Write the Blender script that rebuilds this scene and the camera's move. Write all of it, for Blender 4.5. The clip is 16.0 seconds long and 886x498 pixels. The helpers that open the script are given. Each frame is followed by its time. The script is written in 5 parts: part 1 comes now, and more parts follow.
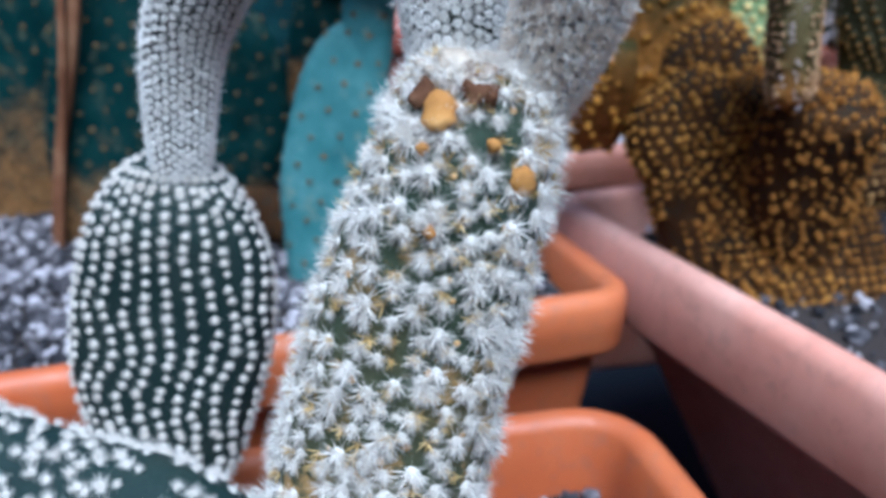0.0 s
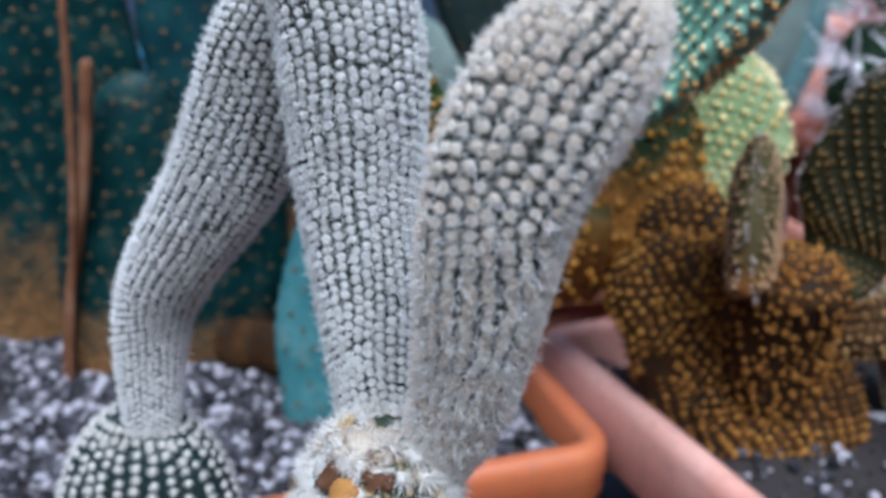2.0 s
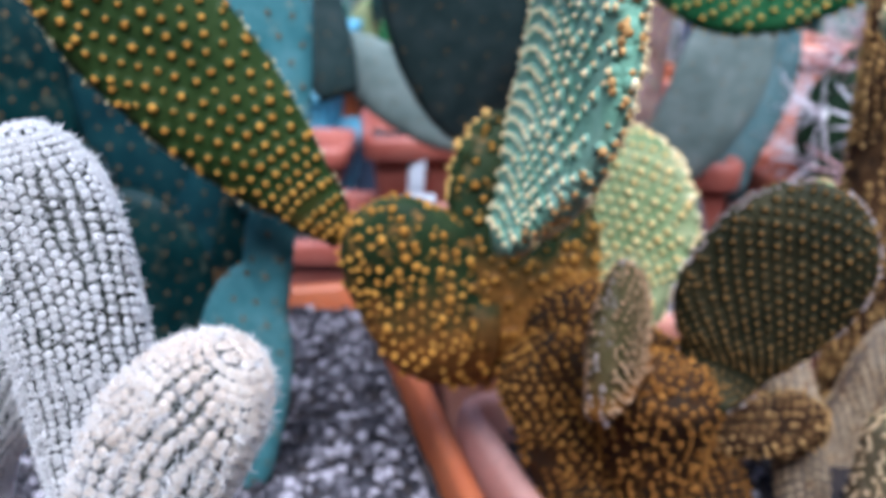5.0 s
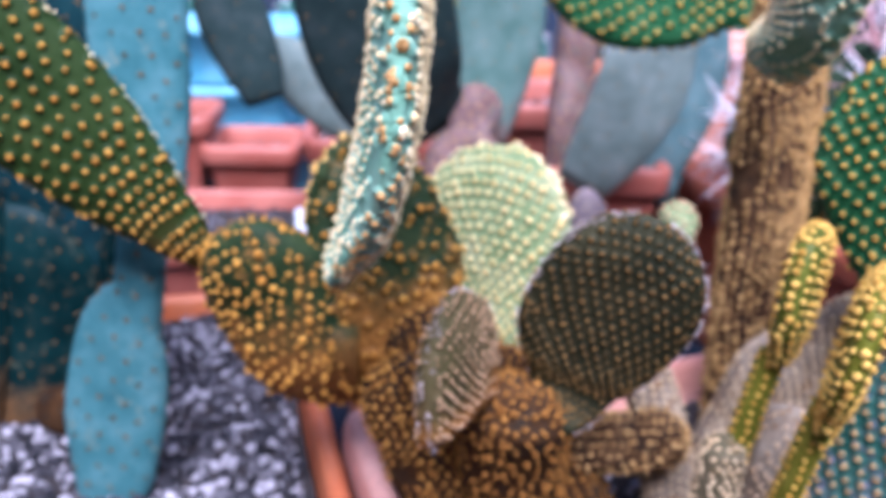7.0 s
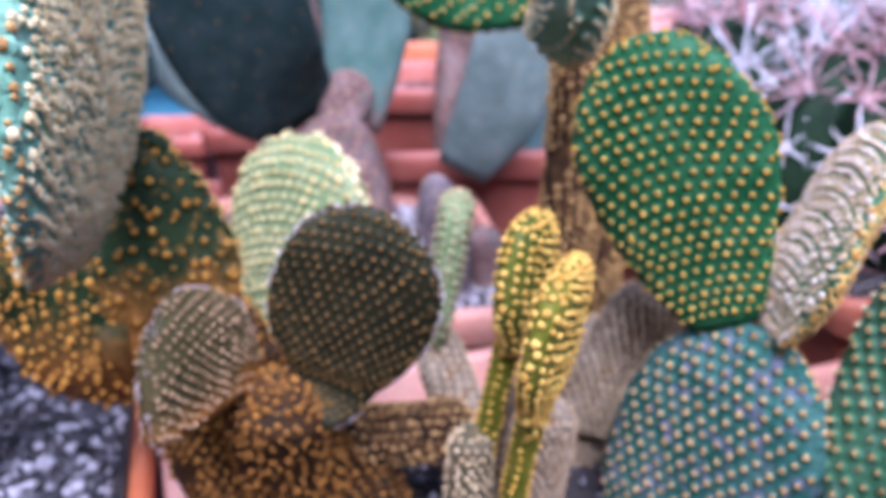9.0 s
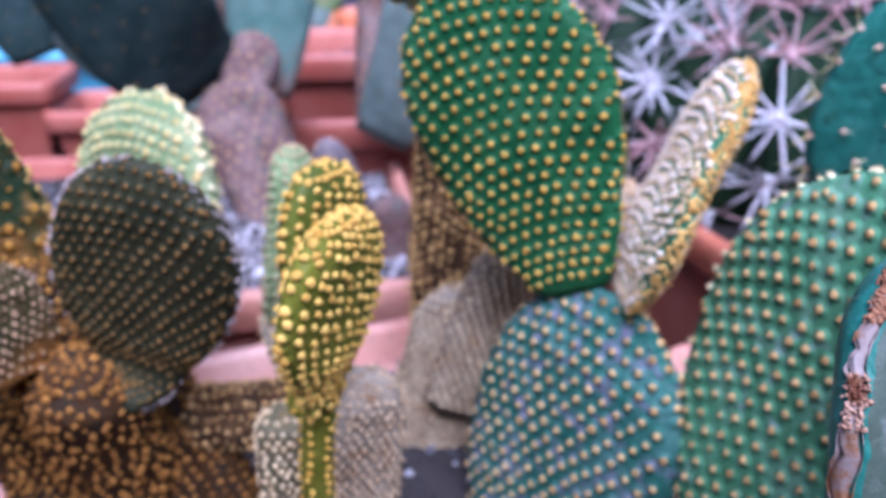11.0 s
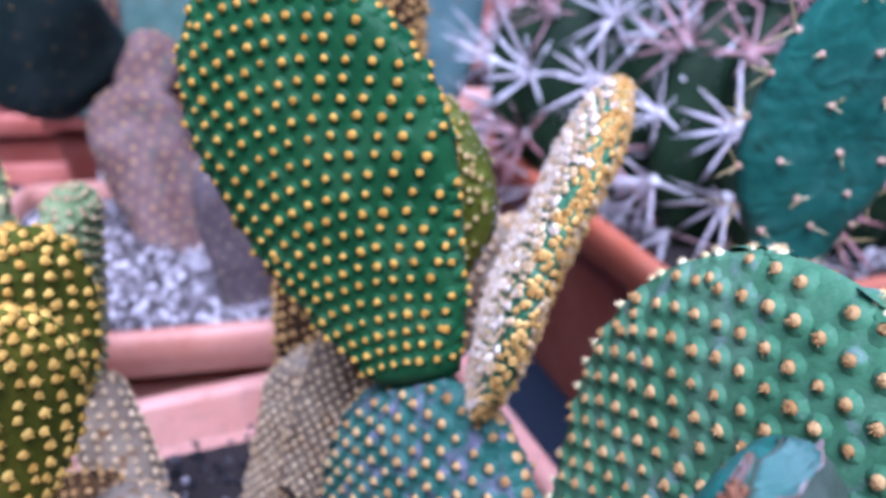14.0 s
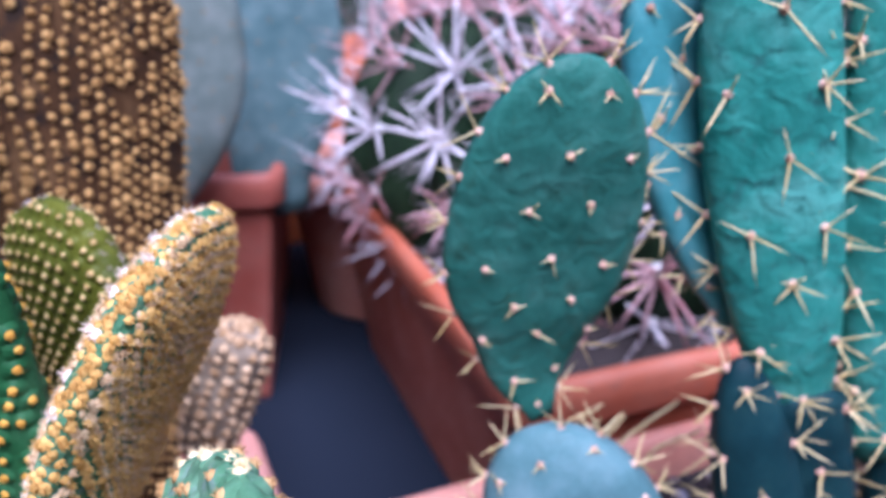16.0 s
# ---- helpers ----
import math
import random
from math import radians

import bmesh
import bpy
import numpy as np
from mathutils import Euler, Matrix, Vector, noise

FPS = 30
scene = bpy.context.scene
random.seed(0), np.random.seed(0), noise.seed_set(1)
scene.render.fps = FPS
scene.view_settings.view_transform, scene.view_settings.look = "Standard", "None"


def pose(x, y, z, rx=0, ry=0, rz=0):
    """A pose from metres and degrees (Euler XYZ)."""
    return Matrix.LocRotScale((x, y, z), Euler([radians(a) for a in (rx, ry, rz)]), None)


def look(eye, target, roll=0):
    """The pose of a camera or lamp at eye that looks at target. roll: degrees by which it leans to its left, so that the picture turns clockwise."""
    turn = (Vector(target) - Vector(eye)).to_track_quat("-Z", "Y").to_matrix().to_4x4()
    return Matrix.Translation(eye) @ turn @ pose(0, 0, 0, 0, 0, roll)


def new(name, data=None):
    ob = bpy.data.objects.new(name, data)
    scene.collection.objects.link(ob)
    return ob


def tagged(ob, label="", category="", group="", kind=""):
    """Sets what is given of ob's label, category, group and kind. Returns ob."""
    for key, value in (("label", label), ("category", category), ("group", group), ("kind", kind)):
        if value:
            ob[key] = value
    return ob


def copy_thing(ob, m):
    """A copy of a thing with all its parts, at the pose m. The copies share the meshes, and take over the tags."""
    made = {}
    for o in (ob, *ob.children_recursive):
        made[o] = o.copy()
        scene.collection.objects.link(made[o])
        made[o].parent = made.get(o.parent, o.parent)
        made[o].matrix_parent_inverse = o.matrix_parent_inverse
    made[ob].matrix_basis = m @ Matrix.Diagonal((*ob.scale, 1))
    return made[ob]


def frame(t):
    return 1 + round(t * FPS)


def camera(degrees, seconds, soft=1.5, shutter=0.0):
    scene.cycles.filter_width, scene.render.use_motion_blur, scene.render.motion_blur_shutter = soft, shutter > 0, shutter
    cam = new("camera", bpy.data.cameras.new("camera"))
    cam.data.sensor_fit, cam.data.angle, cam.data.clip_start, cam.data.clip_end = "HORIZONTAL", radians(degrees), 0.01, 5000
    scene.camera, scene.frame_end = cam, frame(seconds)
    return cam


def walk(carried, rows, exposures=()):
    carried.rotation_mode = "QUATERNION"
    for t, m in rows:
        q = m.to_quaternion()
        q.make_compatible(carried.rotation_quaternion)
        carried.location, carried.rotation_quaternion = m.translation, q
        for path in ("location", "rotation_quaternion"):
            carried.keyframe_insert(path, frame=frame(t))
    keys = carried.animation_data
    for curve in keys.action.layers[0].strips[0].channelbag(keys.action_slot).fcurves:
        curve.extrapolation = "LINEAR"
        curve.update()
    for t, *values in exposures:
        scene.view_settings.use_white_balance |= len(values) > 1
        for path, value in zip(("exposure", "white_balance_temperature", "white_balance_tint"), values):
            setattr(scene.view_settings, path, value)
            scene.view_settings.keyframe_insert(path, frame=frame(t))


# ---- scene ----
cam = camera(55.2, 16.0, soft=3.0)
cam.data.dof.use_dof, cam.data.dof.focus_distance, cam.data.dof.aperture_fstop = True, 0.150, 16.0
METRES, EYE, TILT, LEAN, TURN = 0.6, 0.33, -21.0, 0.0, 0.0
ROWS = [
    (0.0, 0.0, 0.0, 0.0, 0.0, 0.0, -0.0),
    (0.5, 0.0065, -0.0028, 0.013, 0.06, 0.53, 0.08),
    (1.0, 0.0118, -0.0095, 0.0373, 0.36, 1.77, 0.12),
    (1.5, 0.0223, -0.019, 0.0657, 0.97, 2.35, 0.44),
    (2.0, 0.0343, -0.0287, 0.0905, 1.93, 2.48, -0.02),
    (2.5, 0.0461, -0.0333, 0.1062, 2.54, 1.72, -0.84),
    (3.0, 0.0596, -0.0419, 0.1267, 3.36, 1.23, -1.26),
    (3.5, 0.0713, -0.0486, 0.1441, 3.6, 1.29, -1.97),
    (4.0, 0.0905, -0.05, 0.1567, 3.6, 1.36, -2.0),
    (6.5, 0.2005, -0.0518, 0.2035, 2.75, 0.34, -2.38),
    (7.0, 0.2315, -0.053, 0.2089, 2.6, 0.29, -2.31),
    (7.5, 0.2684, -0.0496, 0.2154, 2.03, 0.22, -2.39),
    (8.0, 0.3056, -0.0475, 0.2192, 1.87, 0.17, -2.35),
    (8.5, 0.3514, -0.0444, 0.2201, 1.85, -0.19, -1.99),
    (9.0, 0.3994, -0.0377, 0.2207, 1.68, -0.88, -0.69),
    (9.5, 0.4379, -0.0254, 0.2155, 1.52, -1.43, -0.3),
    (12.0, 0.5487, 0.0712, 0.2097, 1.41, -2.78, 0.35),
    (12.5, 0.5656, 0.0931, 0.2139, 1.74, -3.02, 0.35),
    (13.0, 0.5818, 0.118, 0.2272, 1.48, -2.77, 0.55),
    (13.5, 0.5938, 0.1413, 0.2362, 1.55, -3.08, 0.71),
    (14.0, 0.6134, 0.1675, 0.244, 1.55, -2.86, 0.39),
    (14.5, 0.6439, 0.1889, 0.2582, 1.7, -2.37, 0.72),
    (15.0, 0.6875, 0.2042, 0.2768, 0.55, -2.04, 0.88),
    (15.5, 0.73, 0.2123, 0.2838, -0.17, -1.99, 1.2),
    (16.0, 0.7699, 0.2222, 0.2928, -0.37, -1.68, 1.18),
]
walk(cam, [(t, pose(0, 0, EYE, TILT, LEAN, TURN) @ pose(METRES * x, METRES * y, METRES * z, 90 + pitch, roll, yaw)) for t, x, y, z, yaw, pitch, roll in ROWS],
     exposures=[(0.0, 1.06, 4730, 6), (2.5, 0.75, 5000, 9), (4.2, 0.78, 5080, 11), (6.5, 1.43, 4950, 26), (8.0, 1.36, 4950, 29), (9.5, 1.30, 4750, 29), (12.0, 1.17, 4600, 27), (13.5, 1.10, 4600, 28), (14.8, 1.03, 4720, 29), (16.0, 1.11, 4950, 32)])

# ---- light: bright open shade, soft sun from high behind the camera ----
world = bpy.data.worlds.new("world")
scene.world = world
world.use_nodes = True
wn = world.node_tree.nodes
sky = wn.new("ShaderNodeTexSky")
sky.sky_type, sky.sun_disc = "NISHITA", False
sky.sun_elevation, sky.sun_rotation = radians(57), radians(173)
sky.air_density, sky.dust_density = 1.0, 2.5
wn["Background"].inputs["Strength"].default_value = 0.058
world.node_tree.links.new(sky.outputs["Color"], wn["Background"].inputs["Color"])
sun = new("sun", bpy.data.lights.new("sun", "SUN"))
sun.data.energy, sun.data.angle, sun.data.color = 3.6, radians(42), (1.0, 0.93, 0.83)
sun.matrix_world = look((0.12, -0.92, 1.45), (0, 0, 0))


# ---- materials ----
def node_material(name, rough=0.6, metal=0.0):
    m = bpy.data.materials.new(name)
    m.use_nodes = True
    bsdf = m.node_tree.nodes["Principled BSDF"]
    bsdf.inputs["Roughness"].default_value = rough
    bsdf.inputs["Metallic"].default_value = metal
    return m, m.node_tree.nodes, m.node_tree.links, bsdf


def noise_tex(nodes, links, coord, scale, detail=4.0, rough=0.6):
    n = nodes.new("ShaderNodeTexNoise")
    n.inputs["Scale"].default_value, n.inputs["Detail"].default_value, n.inputs["Roughness"].default_value = scale, detail, rough
    links.new(coord, n.inputs["Vector"])
    return n


def ramp(nodes, links, fac, stops):
    r = nodes.new("ShaderNodeValToRGB")
    r.color_ramp.elements[0].position, r.color_ramp.elements[0].color = stops[0][0], (*stops[0][1], 1)
    r.color_ramp.elements[1].position, r.color_ramp.elements[1].color = stops[-1][0], (*stops[-1][1], 1)
    for p, c in stops[1:-1]:
        e = r.color_ramp.elements.new(p)
        e.color = (*c, 1)
    links.new(fac, r.inputs["Fac"])
    return r


def blend(nodes, links, fac, a, b, mode="MIX"):
    x = nodes.new("ShaderNodeMix")
    x.data_type, x.blend_type = "RGBA", mode
    if isinstance(fac, float):
        x.inputs[0].default_value = fac
    else:
        links.new(fac, x.inputs[0])
    for sock, v in ((x.inputs[6], a), (x.inputs[7], b)):
        if isinstance(v, tuple):
            sock.default_value = (*v, 1)
        else:
            links.new(v, sock)
    return x.outputs[2]


def bump(nodes, links, bsdf, height, strength, distance):
    b = nodes.new("ShaderNodeBump")
    b.inputs["Strength"].default_value, b.inputs["Distance"].default_value = strength, distance
    links.new(height, b.inputs["Height"])
    links.new(b.outputs["Normal"], bsdf.inputs["Normal"])


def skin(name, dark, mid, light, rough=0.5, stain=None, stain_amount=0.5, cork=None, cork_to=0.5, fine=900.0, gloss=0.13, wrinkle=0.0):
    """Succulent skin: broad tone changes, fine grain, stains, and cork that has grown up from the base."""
    m, nodes, links, bsdf = node_material(name, rough)
    bsdf.inputs["Specular IOR Level"].default_value = gloss
    tc = nodes.new("ShaderNodeTexCoord")
    co = tc.outputs["Object"]
    broad = noise_tex(nodes, links, co, 45.0, 3.0)
    grain = noise_tex(nodes, links, co, fine, 3.0)
    col = ramp(nodes, links, broad.outputs["Fac"], [(0.28, dark), (0.5, mid), (0.72, light)]).outputs["Color"]
    g = ramp(nodes, links, grain.outputs["Fac"], [(0.3, (0.72, 0.72, 0.72)), (0.7, (1.0, 1.0, 1.0))]).outputs["Color"]
    col = blend(nodes, links, 0.7, col, g, "MULTIPLY")
    if stain:
        spot = noise_tex(nodes, links, co, 120.0, 5.0, 0.7)
        k = ramp(nodes, links, spot.outputs["Fac"], [(0.62 - 0.2 * stain_amount, (0, 0, 0)), (0.74 - 0.2 * stain_amount, (1, 1, 1))])
        col = blend(nodes, links, k.outputs["Color"], col, stain)
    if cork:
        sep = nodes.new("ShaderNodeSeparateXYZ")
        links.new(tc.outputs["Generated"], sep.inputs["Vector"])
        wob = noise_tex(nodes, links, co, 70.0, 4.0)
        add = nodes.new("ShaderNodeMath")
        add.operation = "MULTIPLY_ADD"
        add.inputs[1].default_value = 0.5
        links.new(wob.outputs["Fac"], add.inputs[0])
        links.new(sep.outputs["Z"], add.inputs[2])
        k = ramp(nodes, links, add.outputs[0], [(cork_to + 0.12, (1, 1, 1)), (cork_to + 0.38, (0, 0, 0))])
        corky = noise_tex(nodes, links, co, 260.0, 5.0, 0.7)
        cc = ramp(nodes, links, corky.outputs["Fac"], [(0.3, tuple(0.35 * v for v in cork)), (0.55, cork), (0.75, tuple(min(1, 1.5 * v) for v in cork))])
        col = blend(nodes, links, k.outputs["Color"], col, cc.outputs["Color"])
    links.new(col, bsdf.inputs["Base Color"])
    height = grain.outputs["Fac"]
    if wrinkle:
        fold = noise_tex(nodes, links, co, 85.0, 2.0, 0.5)
        fold.inputs["Distortion"].default_value = 1.2
        mix = nodes.new("ShaderNodeMath")
        mix.operation = "MULTIPLY_ADD"
        mix.inputs[1].default_value = wrinkle
        links.new(fold.outputs["Fac"], mix.inputs[0])
        links.new(grain.outputs["Fac"], mix.inputs[2])
        height = mix.outputs[0]
    bump(nodes, links, bsdf, height, 0.35, 0.0011 if wrinkle else 0.0006)
    return m


def fuzz(name, low, high, rough=0.85, sub=0.0, through_light=0.0):
    """Bristles and wool: each tuft keeps a tone of its own; fine hairs let some light through."""
    m, nodes, links, bsdf = node_material(name, rough)
    bsdf.inputs["Specular IOR Level"].default_value = 0.12
    geo = nodes.new("ShaderNodeNewGeometry")
    tc = nodes.new("ShaderNodeTexCoord")
    n = noise_tex(nodes, links, tc.outputs["Object"], 170.0, 3.0)
    add = nodes.new("ShaderNodeMath")
    add.operation = "MULTIPLY_ADD"
    add.inputs[1].default_value = 0.45
    links.new(geo.outputs["Random Per Island"], add.inputs[0])
    links.new(n.outputs["Fac"], add.inputs[2])
    r = ramp(nodes, links, add.outputs[0], [(0.35, low), (0.95, high)])
    links.new(r.outputs["Color"], bsdf.inputs["Base Color"])
    if sub:
        bsdf.inputs["Sheen Weight"].default_value = sub
    if through_light:
        tr, mix = nodes.new("ShaderNodeBsdfTranslucent"), nodes.new("ShaderNodeMixShader")
        mix.inputs[0].default_value = through_light
        links.new(r.outputs["Color"], tr.inputs["Color"])
        links.new(bsdf.outputs[0], mix.inputs[1])
        links.new(tr.outputs[0], mix.inputs[2])
        links.new(mix.outputs[0], nodes["Material Output"].inputs["Surface"])
    return m


def plastic(name, main, faded, dirt=(0.2, 0.15, 0.12), rough=0.42):
    """Terracotta-coloured pot plastic: sun-faded patches, dust, fine scratches."""
    m, nodes, links, bsdf = node_material(name, rough)
    tc = nodes.new("ShaderNodeTexCoord")
    co = tc.outputs["Object"]
    a = noise_tex(nodes, links, co, 14.0, 4.0)
    b = noise_tex(nodes, links, co, 160.0, 5.0, 0.7)
    col = ramp(nodes, links, a.outputs["Fac"], [(0.35, main), (0.68, faded)]).outputs["Color"]
    k = ramp(nodes, links, b.outputs["Fac"], [(0.52, (0, 0, 0)), (0.8, (0.5, 0.5, 0.5))])
    col = blend(nodes, links, k.outputs["Color"], col, dirt)
    links.new(col, bsdf.inputs["Base Color"])
    rr = ramp(nodes, links, b.outputs["Fac"], [(0.3, (rough - 0.08,) * 3), (0.7, (rough + 0.2,) * 3)])
    links.new(rr.outputs["Color"], bsdf.inputs["Roughness"])
    bump(nodes, links, bsdf, b.outputs["Fac"], 0.12, 0.0006)
    return m


def granular(name, stops, scale, rough=0.9):
    m, nodes, links, bsdf = node_material(name, rough)
    bsdf.inputs["Specular IOR Level"].default_value = 0.12
    geo = nodes.new("ShaderNodeNewGeometry")
    tc = nodes.new("ShaderNodeTexCoord")
    n = noise_tex(nodes, links, tc.outputs["Object"], scale, 5.0, 0.7)
    add = nodes.new("ShaderNodeMath")
    add.operation = "MULTIPLY_ADD"
    add.inputs[1].default_value = 0.4
    links.new(n.outputs["Fac"], add.inputs[0])
    links.new(geo.outputs["Random Per Island"], add.inputs[2])
    r = ramp(nodes, links, add.outputs[0], stops)
    links.new(r.outputs["Color"], bsdf.inputs["Base Color"])
    bump(nodes, links, bsdf, n.outputs["Fac"], 0.5, 0.001)
    return m


BROWN = (0.25, 0.105, 0.022)
M_WHITE_SKIN = skin("skin_grey_green", (0.010, 0.024, 0.024), (0.018, 0.036, 0.034), (0.032, 0.048, 0.042), 0.6)
M_WOOL_SKIN = skin("skin_woolly_grey", (0.022, 0.028, 0.024), (0.035, 0.042, 0.034), (0.06, 0.06, 0.046), 0.7)
M_WHITE_OLD = skin("skin_old_white_stem", (0.025, 0.05, 0.04), (0.06, 0.08, 0.05), (0.16, 0.14, 0.07), 0.6, (0.42, 0.27, 0.11), 0.4)
M_GREEN = skin("skin_fresh_green", (0.014, 0.070, 0.024), (0.024, 0.108, 0.036), (0.05, 0.155, 0.064), 0.45)
M_BLUEGREEN = skin("skin_blue_green", (0.058, 0.165, 0.078), (0.10, 0.25, 0.125), (0.18, 0.335, 0.20), 0.5, (0.2, 0.28, 0.24), 0.25)
M_MINT = skin("skin_mint_green", (0.15, 0.34, 0.21), (0.25, 0.47, 0.32), (0.37, 0.58, 0.43), 0.5)
M_GREYGREEN = skin("skin_grey_blue_green", (0.022, 0.095, 0.07), (0.05, 0.15, 0.115), (0.11, 0.21, 0.19), 0.5, (0.16, 0.155, 0.21), 0.5)
M_DARK = skin("skin_dark_olive", (0.022, 0.024, 0.012), (0.038, 0.038, 0.018), (0.06, 0.055, 0.026), 0.55)
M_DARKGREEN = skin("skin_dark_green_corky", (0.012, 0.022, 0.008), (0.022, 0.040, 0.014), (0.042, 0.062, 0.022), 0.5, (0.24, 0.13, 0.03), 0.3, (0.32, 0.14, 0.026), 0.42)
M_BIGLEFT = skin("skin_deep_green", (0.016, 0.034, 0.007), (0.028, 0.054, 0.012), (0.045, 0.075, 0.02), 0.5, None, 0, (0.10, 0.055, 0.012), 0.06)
M_PALE = skin("skin_pale_green", (0.14, 0.215, 0.085), (0.24, 0.30, 0.135), (0.37, 0.38, 0.20), 0.5)
M_YELLOW = skin("skin_yellow_green", (0.095, 0.105, 0.009), (0.165, 0.162, 0.014), (0.25, 0.235, 0.03), 0.45)
M_OLIVE = skin("skin_olive_green", (0.064, 0.082, 0.010), (0.115, 0.128, 0.014), (0.17, 0.175, 0.025), 0.45)
M_STEMGREEN = skin("skin_corky_yellow_green", (0.10, 0.088, 0.045), (0.18, 0.15, 0.085), (0.31, 0.26, 0.16), 0.8, (0.2, 0.12, 0.04), 0.35)
M_CORK = skin("skin_corky_brown", (0.016, 0.008, 0.003), (0.05, 0.022, 0.007), (0.11, 0.052, 0.016), 0.85, (0.03, 0.022, 0.014), 0.6, fine=500.0)
M_CORK_TAN = skin("skin_corky_tan", (0.030, 0.014, 0.006), (0.075, 0.037, 0.014), (0.16, 0.09, 0.036), 0.85, (0.02, 0.013, 0.009), 0.55, fine=500.0)
M_CORK_GREY = skin("skin_corky_grey", (0.17, 0.125, 0.085), (0.30, 0.235, 0.165), (0.45, 0.375, 0.28), 0.8, (0.20, 0.10, 0.035), 0.4, fine=500.0)
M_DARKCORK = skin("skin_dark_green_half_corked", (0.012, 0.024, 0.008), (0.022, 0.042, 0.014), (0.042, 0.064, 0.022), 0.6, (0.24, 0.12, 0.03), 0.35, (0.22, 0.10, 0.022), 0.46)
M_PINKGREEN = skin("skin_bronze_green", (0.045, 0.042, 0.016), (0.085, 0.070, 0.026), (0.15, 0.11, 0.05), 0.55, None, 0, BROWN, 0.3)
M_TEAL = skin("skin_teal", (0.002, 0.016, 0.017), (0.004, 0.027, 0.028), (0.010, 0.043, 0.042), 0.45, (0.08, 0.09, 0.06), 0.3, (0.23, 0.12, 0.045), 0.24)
M_TEAL_DARK_OR_SHADED = skin("skin_dark_or_shaded_teal", (0.006, 0.026, 0.033), (0.010, 0.044, 0.052), (0.019, 0.064, 0.068), 0.5)
M_TEAL_LIGHT = skin("skin_light_teal", (0.045, 0.155, 0.17), (0.078, 0.22, 0.235), (0.14, 0.30, 0.315), 0.55, (0.2, 0.25, 0.2), 0.2)
M_SPINED = skin("skin_bright_teal_green", (0.022, 0.115, 0.086), (0.040, 0.17, 0.13), (0.075, 0.235, 0.185), 0.36, (0.03, 0.10, 0.07), 0.3, wrinkle=5.0)
M_SPINED_PALE = skin("skin_pale_blue_green", (0.024, 0.18, 0.14), (0.048, 0.265, 0.21), (0.11, 0.38, 0.315), 0.4, (0.03, 0.13, 0.11), 0.35, wrinkle=6.0)
M_SPINED_BLUE = skin("skin_waxy_blue_green", (0.045, 0.21, 0.22), (0.08, 0.30, 0.31), (0.16, 0.41, 0.42), 0.4)
M_SPINED_DEEP = skin("skin_waxy_deep_blue_green", (0.075, 0.17, 0.18), (0.115, 0.235, 0.25), (0.19, 0.32, 0.34), 0.42)
M_FARGREY = skin("skin_far_grey_green", (0.13, 0.175, 0.155), (0.185, 0.24, 0.215), (0.26, 0.31, 0.28), 0.6)
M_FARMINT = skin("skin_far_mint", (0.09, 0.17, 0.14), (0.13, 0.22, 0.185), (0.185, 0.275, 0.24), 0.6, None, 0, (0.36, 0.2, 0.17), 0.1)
M_FARTEAL = skin("skin_far_teal_grey", (0.07, 0.14, 0.145), (0.105, 0.18, 0.185), (0.16, 0.25, 0.25), 0.6)
M_FARDARK_OR_SHADED = skin("skin_far_dark_or_shaded", (0.019, 0.036, 0.035), (0.030, 0.053, 0.050), (0.050, 0.072, 0.070), 0.6)
M_FARPINK = skin("skin_far_pink_cork", (0.115, 0.06, 0.052), (0.20, 0.12, 0.11), (0.30, 0.205, 0.195), 0.85, (0.12, 0.12, 0.10), 0.5)
M_SCAR = skin("scar_tissue", (0.17, 0.065, 0.03), (0.40, 0.19, 0.10), (0.64, 0.42, 0.30), 0.9, (0.16, 0.055, 0.03), 0.5, fine=700.0)
M_SCARBAND = skin("scar_band", (0.10, 0.07, 0.055), (0.29, 0.22, 0.20), (0.52, 0.45, 0.43), 0.9, (0.22, 0.10, 0.045), 0.75, fine=650.0)
M_CRUST = skin("dried_crust", (0.22, 0.15, 0.09), (0.58, 0.50, 0.40), (0.84, 0.80, 0.72), 0.9, (0.14, 0.08, 0.05), 0.5, fine=600.0, gloss=0.1)
M_CUT = skin("smooth_grey_green_skin", (0.058, 0.082, 0.058), (0.084, 0.112, 0.082), (0.12, 0.15, 0.115), 0.42, (0.17, 0.19, 0.165), 0.25)
M_FACET = skin("dull_mint_skin", (0.07, 0.165, 0.14), (0.105, 0.22, 0.19), (0.16, 0.28, 0.25), 0.5, (0.2, 0.22, 0.19), 0.2)
M_RUST = skin("dried_orange_scar", (0.32, 0.13, 0.03), (0.52, 0.26, 0.07), (0.66, 0.42, 0.17), 0.7)
M_FLAKE = skin("dark_brown_flake", (0.05, 0.022, 0.012), (0.13, 0.06, 0.03), (0.3, 0.17, 0.10), 0.8)
M_BARREL = skin("skin_barrel", (0.008, 0.02, 0.009), (0.014, 0.032, 0.014), (0.026, 0.05, 0.022), 0.6)
M_WOOL = fuzz("white_wool", (0.84, 0.82, 0.78), (0.97, 0.96, 0.94), 0.9, 0.5, 0.22)
M_WOOL_OLD = fuzz("weathered_wool", (0.72, 0.68, 0.62), (0.95, 0.92, 0.87), 0.9, 0.4, 0.25)
M_WOOL_CREAM = fuzz("cream_wool", (0.86, 0.74, 0.61), (0.98, 0.92, 0.83), 0.9, 0.5, 0.22)
M_FRINGE = fuzz("pale_fringe", (0.58, 0.46, 0.43), (0.86, 0.76, 0.72), 0.85, 0.0, 0.35)
